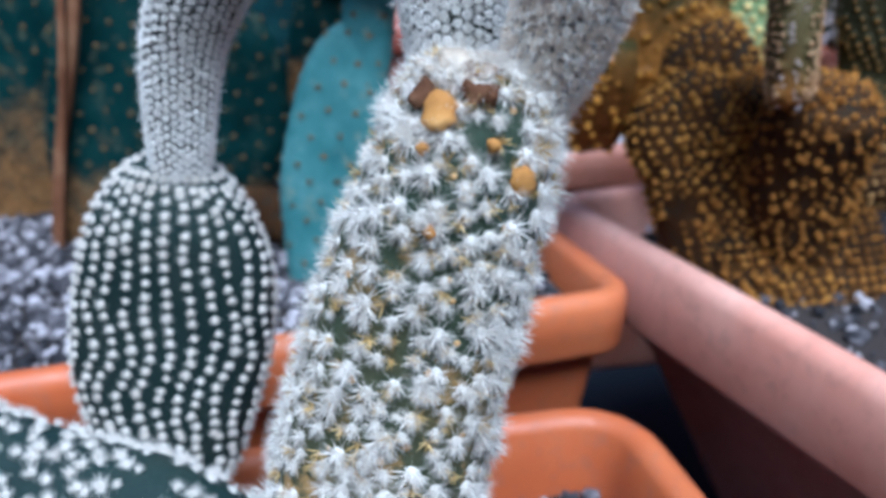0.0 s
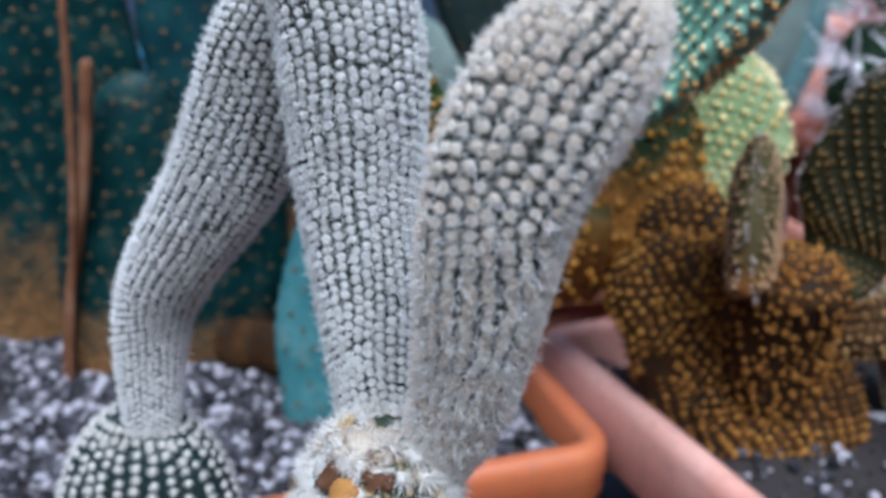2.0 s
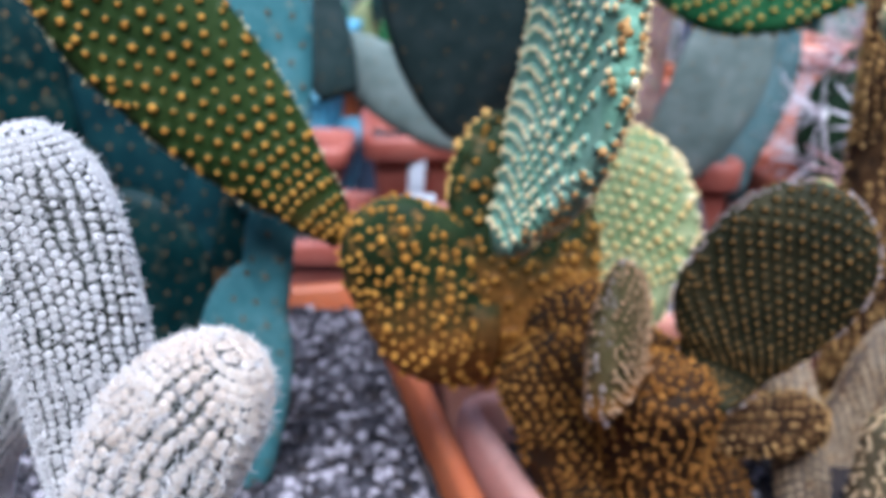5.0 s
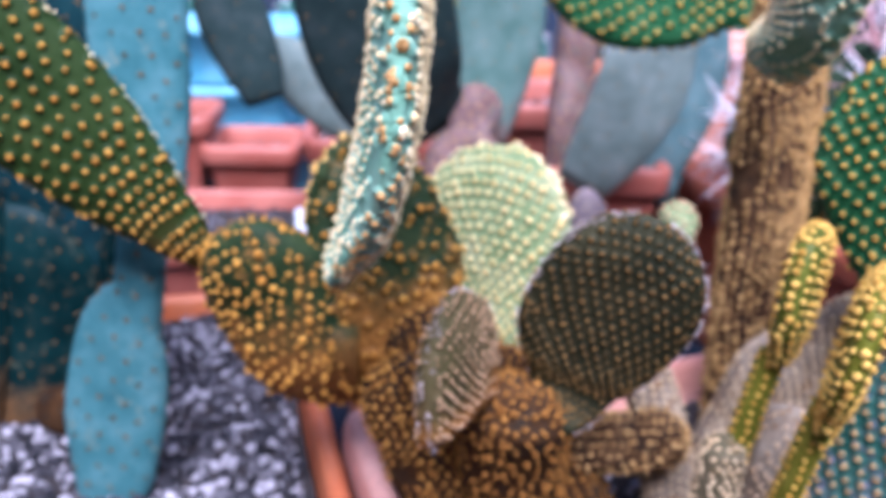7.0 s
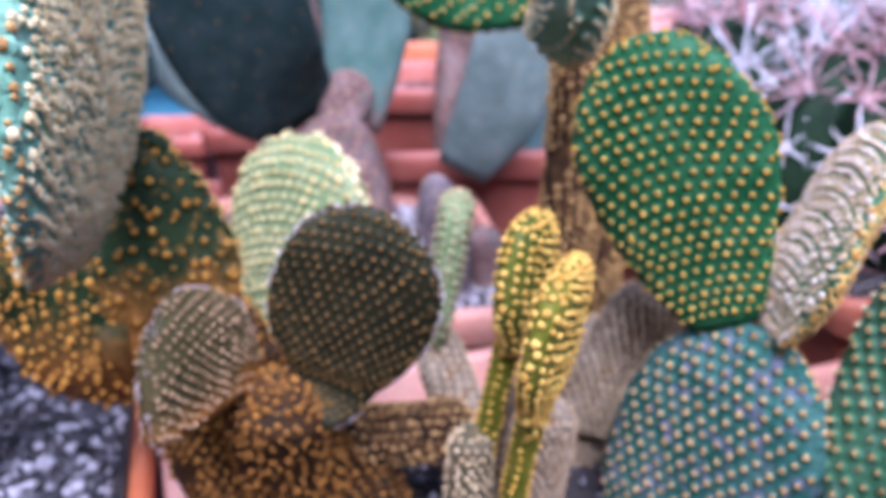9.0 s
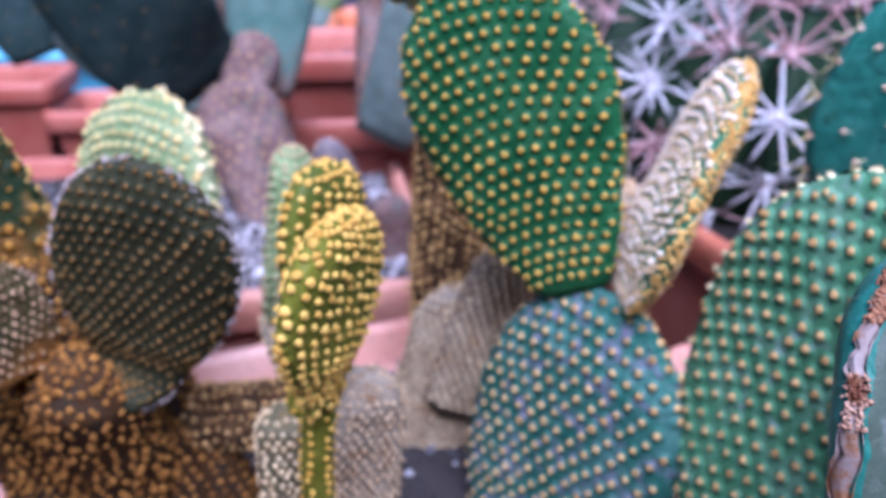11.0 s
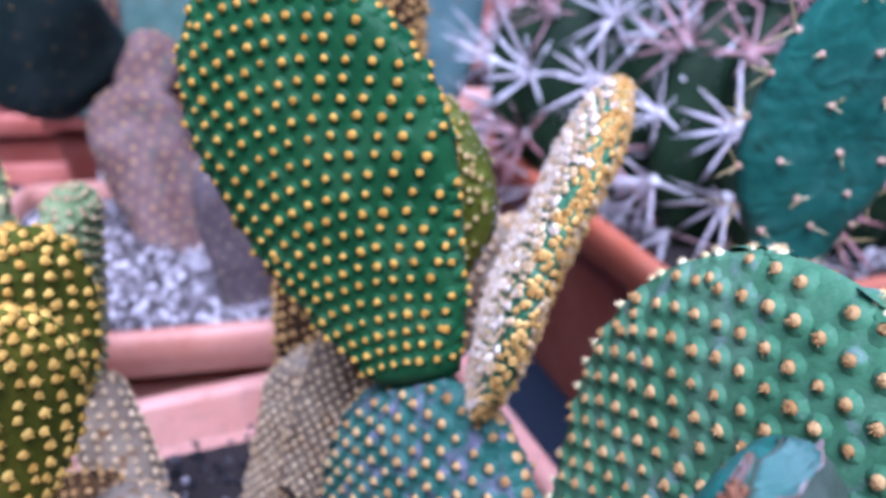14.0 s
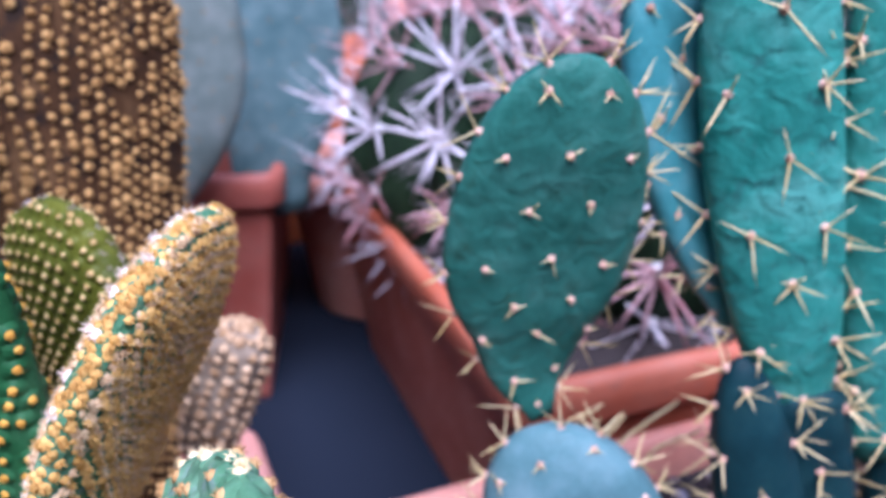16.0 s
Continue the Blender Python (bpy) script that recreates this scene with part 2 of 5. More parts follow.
M_YELLOWTUFT = fuzz("yellow_glochids", (0.44, 0.21, 0.02), (0.76, 0.46, 0.08))
M_GOLDTUFT = fuzz("golden_glochids", (0.40, 0.16, 0.018), (0.72, 0.38, 0.06))
M_LEMONTUFT = fuzz("lemon_glochids", (0.44, 0.23, 0.03), (0.77, 0.50, 0.11))
M_CREAMTUFT = fuzz("cream_glochids", (0.72, 0.52, 0.22), (0.94, 0.82, 0.52))
M_BUTTERTUFT = fuzz("butter_yellow_glochids", (0.64, 0.42, 0.12), (0.92, 0.72, 0.33))
M_TANTUFT = fuzz("tan_glochids", (0.32, 0.19, 0.085), (0.64, 0.46, 0.28))
M_CORKTUFT = fuzz("faded_cork_glochids", (0.36, 0.19, 0.055), (0.70, 0.44, 0.17))
M_BEIGETUFT = fuzz("beige_bristles", (0.50, 0.33, 0.16), (0.84, 0.65, 0.39))
M_STRAWTUFT = fuzz("straw_bristles", (0.42, 0.27, 0.08), (0.74, 0.56, 0.26))
M_RUSTTUFT = fuzz("rusty_brown_glochids", (0.14, 0.052, 0.009), (0.46, 0.215, 0.042))
# Brighter copy of the rusty tufts: light on the upper trunk, put into colour.
M_RUSTTUFT_LIT = fuzz("lit_rusty_glochids", (0.25, 0.105, 0.014), (0.66, 0.34, 0.065))
M_PEACHTUFT = fuzz("peach_glochids", (0.34, 0.18, 0.055), (0.66, 0.43, 0.18))
M_BRONZETUFT = fuzz("bronze_glochids", (0.30, 0.17, 0.085), (0.58, 0.38, 0.22))
M_ROSETUFT = fuzz("rosy_beige_bristles", (0.62, 0.49, 0.38), (0.92, 0.81, 0.68))
M_KNOBTUFT = fuzz("amber_brown_glochids", (0.30, 0.165, 0.048), (0.60, 0.375, 0.135))
M_AREOLE = fuzz("pinkish_brown_felt", (0.36, 0.19, 0.12), (0.70, 0.47, 0.36))
M_AMBERTUFT = fuzz("amber_glochids", (0.46, 0.25, 0.05), (0.80, 0.53, 0.17))
M_BROWNTUFT = fuzz("brown_glochids", (0.15, 0.075, 0.02), (0.34, 0.19, 0.06))
M_DULLTUFT = fuzz("dull_brown_glochids", (0.06, 0.045, 0.02), (0.17, 0.11, 0.05))
M_OLIVETUFT = fuzz("olive_gold_glochids", (0.12, 0.06, 0.014), (0.29, 0.155, 0.04))
M_SPINE = fuzz("straw_spines", (0.50, 0.36, 0.12), (0.85, 0.72, 0.40), 0.5)
M_SPINE_PALE = fuzz("pale_pink_spines", (0.60, 0.51, 0.54), (0.96, 0.92, 0.96), 0.5)
M_SPINE_RED = fuzz("reddish_spines", (0.42, 0.16, 0.16), (0.75, 0.5, 0.5), 0.55)
M_POT = plastic("terracotta_plastic", (0.48, 0.115, 0.035), (0.56, 0.17, 0.06))
M_POT_PINK = plastic("faded_terracotta_plastic", (0.60, 0.24, 0.16), (0.72, 0.36, 0.27))
M_POT_ROSE = plastic("pale_rose_terracotta_plastic", (0.70, 0.31, 0.23), (0.80, 0.45, 0.36))
M_POT_DEEP = plastic("deep_orange_plastic", (0.45, 0.105, 0.045), (0.55, 0.19, 0.11))
M_POT_RED = plastic("red_terracotta_plastic", (0.34, 0.078, 0.050), (0.46, 0.15, 0.105))
M_SOIL = granular("dark_soil", [(0.2, (0.012, 0.010, 0.009)), (1.0, (0.055, 0.046, 0.044))], 300.0)
M_GRAVEL = granular("mixed_grey_gravel", [(0.2, (0.016, 0.016, 0.019)), (0.55, (0.050, 0.048, 0.055)), (0.95, (0.12, 0.112, 0.125)), (1.3, (0.44, 0.41, 0.44))], 260.0)
M_GRAVEL_PALE = granular("pale_lilac_gravel", [(0.2, (0.07, 0.060, 0.062)), (0.6, (0.19, 0.165, 0.172)), (0.95, (0.35, 0.31, 0.325)), (1.3, (0.66, 0.61, 0.63))], 260.0)
# Concrete taken near black: the shade of the pot gaps is in its colour.
M_CONCRETE_SHADED = granular("shaded_blue_grey_concrete", [(0.1, (0.005, 0.007, 0.012)), (0.5, (0.016, 0.023, 0.038))], 60.0)
# Dark colour for the added, unseen light-blocking walls.
M_SHADE_WALL = granular("shade_wall_dark", [(0.1, (0.05, 0.048, 0.045)), (0.9, (0.09, 0.085, 0.082))], 40.0)
M_STICK = skin("dry_stem", (0.12, 0.05, 0.025), (0.2, 0.09, 0.045), (0.32, 0.18, 0.10), 0.7)
M_BLUE = plastic("light_blue_plastic", (0.10, 0.36, 0.50), (0.22, 0.50, 0.62), (0.3, 0.35, 0.35))
M_LABEL = plastic("white_plant_label", (0.62, 0.68, 0.74), (0.78, 0.80, 0.84), (0.4, 0.4, 0.4))
M_GREYROCK = skin("grey_dry_pad", (0.09, 0.07, 0.08), (0.15, 0.12, 0.13), (0.23, 0.18, 0.19), 0.9, (0.2, 0.17, 0.15), 0.4)


# ---- mesh helpers ----
def mesh_of(name, verts, faces, mats, mat_ids=None, smooth=True):
    """faces: an array of triangles or a list of arrays of triangles and quads."""
    me = bpy.data.meshes.new(name)
    groups = faces if isinstance(faces, list) else [faces]
    groups = [np.asarray(g, np.int32) for g in groups if len(g)]
    loops = np.concatenate([g.ravel() for g in groups])
    totals = np.concatenate([np.full(len(g), g.shape[1], np.int32) for g in groups])
    me.vertices.add(len(verts))
    me.vertices.foreach_set("co", np.asarray(verts, np.float32).ravel())
    me.loops.add(len(loops))
    me.loops.foreach_set("vertex_index", loops)
    me.polygons.add(len(totals))
    me.polygons.foreach_set("loop_start", np.concatenate([[0], np.cumsum(totals)[:-1]]).astype(np.int32))
    me.polygons.foreach_set("loop_total", totals)
    if mat_ids is not None:
        me.polygons.foreach_set("material_index", np.asarray(mat_ids, np.int32))
    me.polygons.foreach_set("use_smooth", np.full(len(totals), smooth, bool))
    for m in mats:
        me.materials.append(m)
    me.update(calc_edges=True)
    me.validate()
    return me


def part(name, me, parent, label="", kind=""):
    ob = new(name, me)
    ob.parent = parent
    return tagged(ob, label, kind=kind)


def thing(name, at, label, category, group="", kind=""):
    ob = new(name)
    ob.empty_display_size = 0.02
    ob.location = at
    return tagged(ob, label, category, group, kind)


def unit(v):
    v = np.asarray(v, float)
    return v / np.maximum(np.linalg.norm(v, axis=-1, keepdims=True), 1e-9)


def curve_through(pts, s):
    """A smooth line through the points (Catmull-Rom), at parameters s in 0..1."""
    p = np.asarray(pts, float)
    if len(p) == 2:
        return p[0] + (p[1] - p[0]) * np.asarray(s)[..., None]
    seg = np.r_[0, np.cumsum(np.linalg.norm(np.diff(p, axis=0), axis=1))]
    seg /= seg[-1]
    e = np.vstack([2 * p[0] - p[1], p, 2 * p[-1] - p[-2]])
    s = np.clip(np.asarray(s, float), 0, 1)
    k = np.clip(np.searchsorted(seg, s, side="right") - 1, 0, len(p) - 2)
    u = ((s - seg[k]) / (seg[k + 1] - seg[k]))[..., None]
    a, b, c, d = e[k], e[k + 1], e[k + 2], e[k + 3]
    return 0.5 * (2 * b + (c - a) * u + (2 * a - 5 * b + 4 * c - d) * u**2 + (3 * b - a - 3 * c + d) * u**3)


class Body:
    """A pad or stem: a cross-section of given width and thickness along a line. facing: the way its broad face looks."""

    def __init__(self, pts, width, thick, facing=(0, -1, 0), form="pad", neck=0.35, peak=0.6, round_tip=0.5, wave=0.03, seed=0, flat=0.75, taper=1.0, blunt=0.55, ridges=0):
        self.pts, self.w, self.t, self.form = np.asarray(pts, float), width, thick, form
        self.neck, self.peak, self.round_tip, self.flat, self.taper = neck, peak, round_tip, flat, taper
        self.blunt, self.ridges = blunt, ridges
        self.facing = unit(facing)
        self.rng = np.random.default_rng(seed + 11)
        self.ph = self.rng.uniform(0, 6.28, 6)
        self.wave = wave
        self.length = np.linalg.norm(np.diff(curve_through(self.pts, np.linspace(0, 1, 40)), axis=0), axis=1).sum()

    def profile(self, s):
        s = np.clip(s, 0, 1)
        if self.form == "pad":
            low = self.neck + (1 - self.neck) * np.sin(np.pi / 2 * np.clip(s / self.peak, 0, 1)) ** self.taper
            high = np.clip(1 - (np.clip(s - self.peak, 0, 1) / (1 - self.peak)) ** 2, 0, 1) ** self.round_tip
            return np.where(s < self.peak, low, high)
        end = min(0.45, self.blunt * self.w / self.length) if self.form == "stem" else 0.0
        f = self.neck + (1 - self.neck) * np.clip(s / self.peak, 0, 1) ** 0.8
        if end:
            f = f * np.sqrt(np.clip(1 - (np.clip(s - (1 - end), 0, end) / end) ** 2, 0, 1))
        return f

    def at(self, s, th):
        s, th = np.broadcast_arrays(np.asarray(s, float), np.asarray(th, float))
        c = curve_through(self.pts, s)
        tan = unit(curve_through(self.pts, np.minimum(s + 0.02, 1)) - curve_through(self.pts, np.maximum(s - 0.02, 0)))
        side = unit(np.cross(tan, self.facing))
        nrm = np.cross(side, tan)
        f = self.profile(s)
        wob = 1 + self.wave * (np.sin(5 * s + self.ph[0] + np.sign(np.cos(th)) * self.ph[1]) + 0.6 * np.sin(11 * s + self.ph[2] + np.cos(th)))
        if self.ridges:
            wob = wob * (1 + 0.13 * np.cos(self.ridges * th + 0.6))
        a = self.w / 2 * f * wob
        b = self.t / 2 * np.minimum(1, f * 1.25) * (1 + self.wave * np.sin(7 * s + 3 * th + self.ph[3]))
        ct, st = np.cos(th), np.sin(th)
        u = np.sign(ct) * np.abs(ct) ** (0.5 + 0.5 * self.flat)
        v = np.sign(st) * np.abs(st) ** self.flat
        return c + side * (a * u)[..., None] + nrm * (b * v)[..., None]

    def normal(self, s, th):
        e = 1e-3
        s = np.clip(s, 0.004, 0.9975)
        ds = self.at(np.minimum(s + e, 1), th) - self.at(np.maximum(s - e, 0), th)
        dt = self.at(s, np.asarray(th) + 0.01) - self.at(s, np.asarray(th) - 0.01)
        n = unit(np.cross(dt, ds))
        out = self.at(s, th) - curve_through(self.pts, s)
        n = np.where((n * out).sum(-1, keepdims=True) < 0, -n, n)
        bad = np.linalg.norm(n, axis=-1) < 0.5
        n[bad] = unit(out[bad] + 1e-6)
        return n

    def surface(self, rows=30, cols=32):
        u = np.linspace(0, 1, rows)
        s = 1 - (1 - u) ** 1.5
        s = np.clip(s, 0, 0.9985)
        th = np.linspace(0, 2 * np.pi, cols, endpoint=False)
        v = self.at(s[:, None], th[None]).reshape(-1, 3)
        i, j = np.meshgrid(np.arange(rows - 1), np.arange(cols), indexing="ij")
        jn = (j + 1) % cols
        q = np.stack([i * cols + j, i * cols + jn, (i + 1) * cols + jn, (i + 1) * cols + j], -1).reshape(-1, 4)
        tip, base = len(v), len(v) + 1
        v = np.vstack([v, curve_through(self.pts, np.array([1.0])), curve_through(self.pts, np.array([0.0]))])
        k = np.arange(cols)
        t1 = np.stack([(rows - 1) * cols + k, (rows - 1) * cols + (k + 1) % cols, np.full(cols, tip)], -1)
        t0 = np.stack([(k + 1) % cols, k, np.full(cols, base)], -1)
        return v, [q, np.vstack([t1, t0])]

    def lattice(self, d, jitter=0.04, converge=0.4, s0=0.04, s1=0.985, back=True, edge_step=0.8):
        """Areole places on the two faces in slanting rows, and along the edge."""
        S, T = [], []
        rows = int(self.length / (d * 0.87))
        sag = 0.30 * self.w / 2 / self.length
        for i in range(int(rows * (1 + sag)) + 1):
            s = (i + 0.5) / (rows + 1)
            if s < s0:
                continue
            f = float(self.profile(np.array(min(s, 0.9))))
            step = d * max(f, 0.45) ** converge
            n = int(self.w / 2 / step) + 1
            for j in range(-n, n + 1):
                u = (j + 0.5 * (i % 2)) * step + self.rng.normal(0, jitter * d)
                ss = s - sag * (2 * u / self.w) ** 2 + self.rng.normal(0, jitter * d / self.length)
                if not s0 < ss < s1:
                    continue
                a = self.w / 2 * float(self.profile(np.array(ss)))
                if abs(u) < 0.94 * a:
                    c = np.sign(u) * (abs(u) / a) ** (1 / (0.5 + 0.5 * self.flat))
                    th = math.acos(float(np.clip(c, -1, 1)))
                    for sign in (1, -1) if back else (1,):
                        S.append(np.clip(ss, 0.01, 0.99))
                        T.append(th * sign)
        n = int(self.length * 1.15 / (d * edge_step))
        for i in range(n):
            s = 1 - (1 - (i + 0.5) / n) ** 1.4
            if s > s0:
                for th in (0.0, np.pi):
                    S.append(min(s, 0.992))
                    T.append(th + self.rng.normal(0, 0.1 if edge_step > 0.6 else 0.3))
        return np.array(S), np.array(T)

    def ribs(self, d, jitter=0.06, s0=0.02, thin=0.40, along=0.9, sway_by=0.3):
        """Areole places in rows along the length, staggered; over the round tip each row has its own count."""
        ang = np.linspace(0, 2 * np.pi, 300)
        ss = 1 - (1 - np.linspace(0, 1, 500)) ** 2
        edge = self.at(ss, np.zeros(500))
        run = np.r_[0, np.cumsum(np.linalg.norm(np.diff(edge, axis=0), axis=1))]
        rows = int(run[-1] / (d * along))
        ring = self.at(np.full(300, 0.55), ang)
        whole = np.linalg.norm(np.diff(ring, axis=0), axis=1).sum()
        cols = max(5, int(whole / d))
        S, T = [], []
        for i in range(rows + 1):
            s = float(np.interp((i + 0.5) / (rows + 1) * run[-1], run, ss))
            if s < s0:
                continue
            ring = self.at(np.full(300, s), ang)
            arc = np.r_[0, np.cumsum(np.linalg.norm(np.diff(ring, axis=0), axis=1))]
            n = cols if arc[-1] > thin * whole else max(1, int(arc[-1] / d))
            column = n == cols
            for j in range(n):
                sway = sway_by * noise.noise(Vector((s * 7.0, j * 0.22, self.ph[0]))) if column else 0.5 * (i % 2)
                x = ((j + sway + self.rng.normal(0, jitter)) / n % 1) * arc[-1]
                shift = (0.45 * (j % 2) * column + self.rng.normal(0, jitter)) * along * d / self.length
                S.append(np.clip(s + shift * (s < 0.93), 0.01, 0.9985))
                T.append(np.interp(x, arc, ang))
        S += [0.9965] * 5 + [1.0]
        T += [1.26 * k + self.ph[4] for k in range(6)]
        return np.array(S), np.array(T)


# ---- tufts ----
def dome_tuft(rng, seg=8, rings=3, hairs=16, hair_len=1.35, spread=0.9, foot=1.55, foot_h=0.25):
    """A bristly cushion on a low swelling of the skin. Material 0: bristles, 1: skin."""
    V, F, M = [], [], []
    k = np.arange(seg) * 2 * np.pi / seg
    lump = 1 + rng.uniform(-0.18, 0.18, seg)
    for r, z in [(foot, -0.4), (1.02, foot_h)]:
        V += [(r * math.cos(a), r * math.sin(a), z) for a in k]
    for i in range(seg):
        j = (i + 1) % seg
        F += [(i, j, seg + j), (i, seg + j, seg + i)]
        M += [1, 1]
    base = len(V)
    for q in range(rings):
        a0 = q / rings * math.pi / 2
        V += [(0.98 * lump[i] * math.cos(a0) * math.cos(a), lump[i] * math.cos(a0) * math.sin(a), foot_h * 0.6 + 0.85 * math.sin(a0)) for i, a in enumerate(k)]
    V.append((0, 0, foot_h * 0.6 + 0.85))
    top = len(V) - 1
    for q in range(rings - 1):
        for i in range(seg):
            j = (i + 1) % seg
            a, b = base + q * seg, base + (q + 1) * seg
            F += [(a + i, a + j, b + j), (a + i, b + j, b + i)]
            M += [0, 0]
    for i in range(seg):
        F.append((base + (rings - 1) * seg + i, base + (rings - 1) * seg + (i + 1) % seg, top))
        M.append(0)
    for _ in range(hairs):
        a, e = rng.uniform(0, 6.28), rng.uniform(0.15, spread)
        d = np.array([math.cos(a) * math.sin(e), math.sin(a) * math.sin(e), math.cos(e)])
        x = unit(np.cross(d, rng.normal(size=3)))
        p = np.array([0, 0, foot_h * 0.6 + 0.3])
        b = len(V)
        V += [tuple(p + x * 0.11), tuple(p - x * 0.11), tuple(p + d * hair_len * rng.uniform(0.7, 1.15))]
        F.append((b, b + 1, b + 2))
        M.append(0)
    return np.array(V), np.array(F), np.array(M)


def wool_tuft(rng, hairs=46, width=0.10, core=True, spread=1.45, foot=0.9):
    """A star of soft white hairs."""
    V, F, M = [], [], []
    if core:
        v, f, m = dome_tuft(rng, 6, 2, 0, foot=foot, foot_h=0.1)
        v = v * (0.42, 0.42, 0.5)
        V += [tuple(p) for p in v]
        F += [tuple(p) for p in f]
        M += list(m)
    for _ in range(hairs):
        a = rng.uniform(0, 6.28)
        e = spread * rng.uniform(0, 1) ** 0.6
        d = np.array([math.cos(a) * math.sin(e), math.sin(a) * math.sin(e), math.cos(e)])
        x = unit(np.cross(d, rng.normal(size=3)))
        l = rng.uniform(0.55, 1.1)
        bend = np.array([0, 0, -0.12 * l]) + rng.normal(0, 0.05, 3)
        b = len(V)
        p = d * 0.12
        mid = p + d * l * 0.55
        V += [tuple(p + x * width * 0.5), tuple(p - x * width * 0.5), tuple(mid + x * width * 0.4), tuple(mid - x * width * 0.4), tuple(p + d * l + bend)]
        F += [(b, b + 1, b + 3), (b, b + 3, b + 2), (b + 2, b + 3, b + 4)]
        M += [0, 0, 0]
    return np.array(V), np.array(F), np.array(M)


def bead_tuft(rng, seg=8, hairs=26, tall=0.85, hair_len=1.55, width=0.09, droop=0.0, foot=1.2, core=1.0):
    """A round bead of short dense wool with a fringe of fine hairs."""
    V, F, M = [], [], []
    k = np.arange(seg) * 2 * np.pi / seg
    rows = [(core * r, core * z) for r, z in ((foot, -0.3), (0.95, 0.0), (1.0, 0.35), (0.74, 0.72))]
    for q, (r, z) in enumerate(rows):
        lump = 1 + rng.uniform(-0.13, 0.13, seg) * (q > 0)
        V += [(r * lump[i] * math.cos(a) , r * lump[i] * math.sin(a) - droop * z, z * tall) for i, a in enumerate(k)]
    V.append((0, -droop * core, 0.98 * tall * core))
    for q in range(3):
        for i in range(seg):
            j = (i + 1) % seg
            a, b = q * seg, (q + 1) * seg
            F += [(a + i, a + j, b + j), (a + i, b + j, b + i)]
            M += [1, 1] if q == 0 else [0, 0]
    for i in range(seg):
        F.append((3 * seg + i, 3 * seg + (i + 1) % seg, 4 * seg))
        M.append(0)
    for _ in range(hairs):
        a = rng.uniform(0, 6.28)
        e = 1.5 * rng.uniform(0, 1) ** 0.6
        d = unit([math.cos(a) * math.sin(e), math.sin(a) * math.sin(e) - 0.6 * droop, math.cos(e)])
        x = unit(np.cross(d, rng.normal(size=3)))
        l = hair_len * rng.uniform(0.75, 1.12)
        p = d * 0.5 + np.array([0, 0, 0.15])
        b = len(V)
        V += [tuple(p + x * width), tuple(p - x * width), tuple(p + d * (l - 0.5))]
        F.append((b, b + 1, b + 2))
        M.append(0)
    return np.array(V), np.array(F), np.array(M)


def needle_tuft(rng, count=4, length=8.0, width=0.42, lean=1.1, up=0.5, flat=False):
    """A small woolly cushion with a few stiff spines. Material 0: spines, 1: cushion."""
    v, f, m = dome_tuft(rng, 7, 2, 14, foot=1.3, foot_h=0.2)
    v = v * 1.15
    V, F, M = [tuple(p) for p in v], [tuple(p) for p in f], [1] * len(m)
    for q in range(count):
        a = 2 * math.pi * (q + rng.uniform(-0.3, 0.3)) / count
        e = rng.uniform(up, lean)
        d = np.array([math.cos(a) * math.sin(e), math.sin(a) * math.sin(e), math.cos(e)])
        x = unit(np.cross(d, (0.3, 0.2, 1.0)))
        y = np.cross(d, x)
        l = length * rng.uniform(0.65, 1.15)
        b = len(V)
        p = np.array([0, 0, 0.5])
        w = width
        arm = [x * w, (-x * 0.5 + y * 0.87) * w, (-x * 0.5 - y * 0.87) * w] if not flat else [x * w, y * w * 0.35, -x * w]
        V += [tuple(p + o) for o in arm] + [tuple(p + d * l * 0.6 + o * 0.7) for o in arm] + [tuple(p + d * l)]
        for i in range(3):
            j = (i + 1) % 3
            F += [(b + i, b + j, b + 3 + j), (b + i, b + 3 + j, b + 3 + i), (b + 3 + i, b + 3 + j, b + 6)]
            M += [0, 0, 0]
    return np.array(V), np.array(F), np.array(M)


def spread_tufts(templates, places, normals, sizes, rng, up=None):
    """All the tufts of one pad as one set of arrays."""
    n = len(places)
    ref = np.where(np.abs(normals[:, 2:3]) < 0.95, [[0, 0, 1.0]], [[1.0, 0, 0]])
    x = unit(np.cross(ref, normals))
    y = np.cross(normals, x)
    spin = rng.uniform(0, 6.28, n) if up is None else np.full(n, up) + rng.normal(0, 0.25, n)
    c, s = np.cos(spin)[:, None], np.sin(spin)[:, None]
    x, y = x * c + y * s, y * c - x * s
    which = rng.integers(0, len(templates), n)
    V, F, M, off = [], [], [], 0
    for k, (tv, tf, tm) in enumerate(templates):
        idx = np.where(which == k)[0]
        if not len(idx):
            continue
        p = places[idx][:, None] + sizes[idx][:, None, None] * (tv[None, :, 0:1] * x[idx][:, None] + tv[None, :, 1:2] * y[idx][:, None] + tv[None, :, 2:3] * normals[idx][:, None])
        V.append(p.reshape(-1, 3))
        F.append((tf[None] + (np.arange(len(idx)) * len(tv))[:, None, None]).reshape(-1, 3) + off)
        M.append(np.tile(tm, len(idx)))
        off += len(idx) * len(tv)
    return np.vstack(V), np.vstack(F), np.concatenate(M)


_r = np.random.default_rng(3)
DOMES = [dome_tuft(_r, 9, 3, 44, 1.3, 1.4, 2.7, 0.85) for _ in range(5)]
DOMES_BUSHY = [dome_tuft(_r, 8, 3, hairs=40, hair_len=1.5, spread=1.4, foot=1.9, foot_h=0.35) for _ in range(5)]
DOMES_FLAT = [dome_tuft(_r, 9, 3, 30, 1.25, 1.35, 1.5, 0.22) for _ in range(5)]
DOMES_FAR = [dome_tuft(_r, 5, 1, 2) for _ in range(3)]
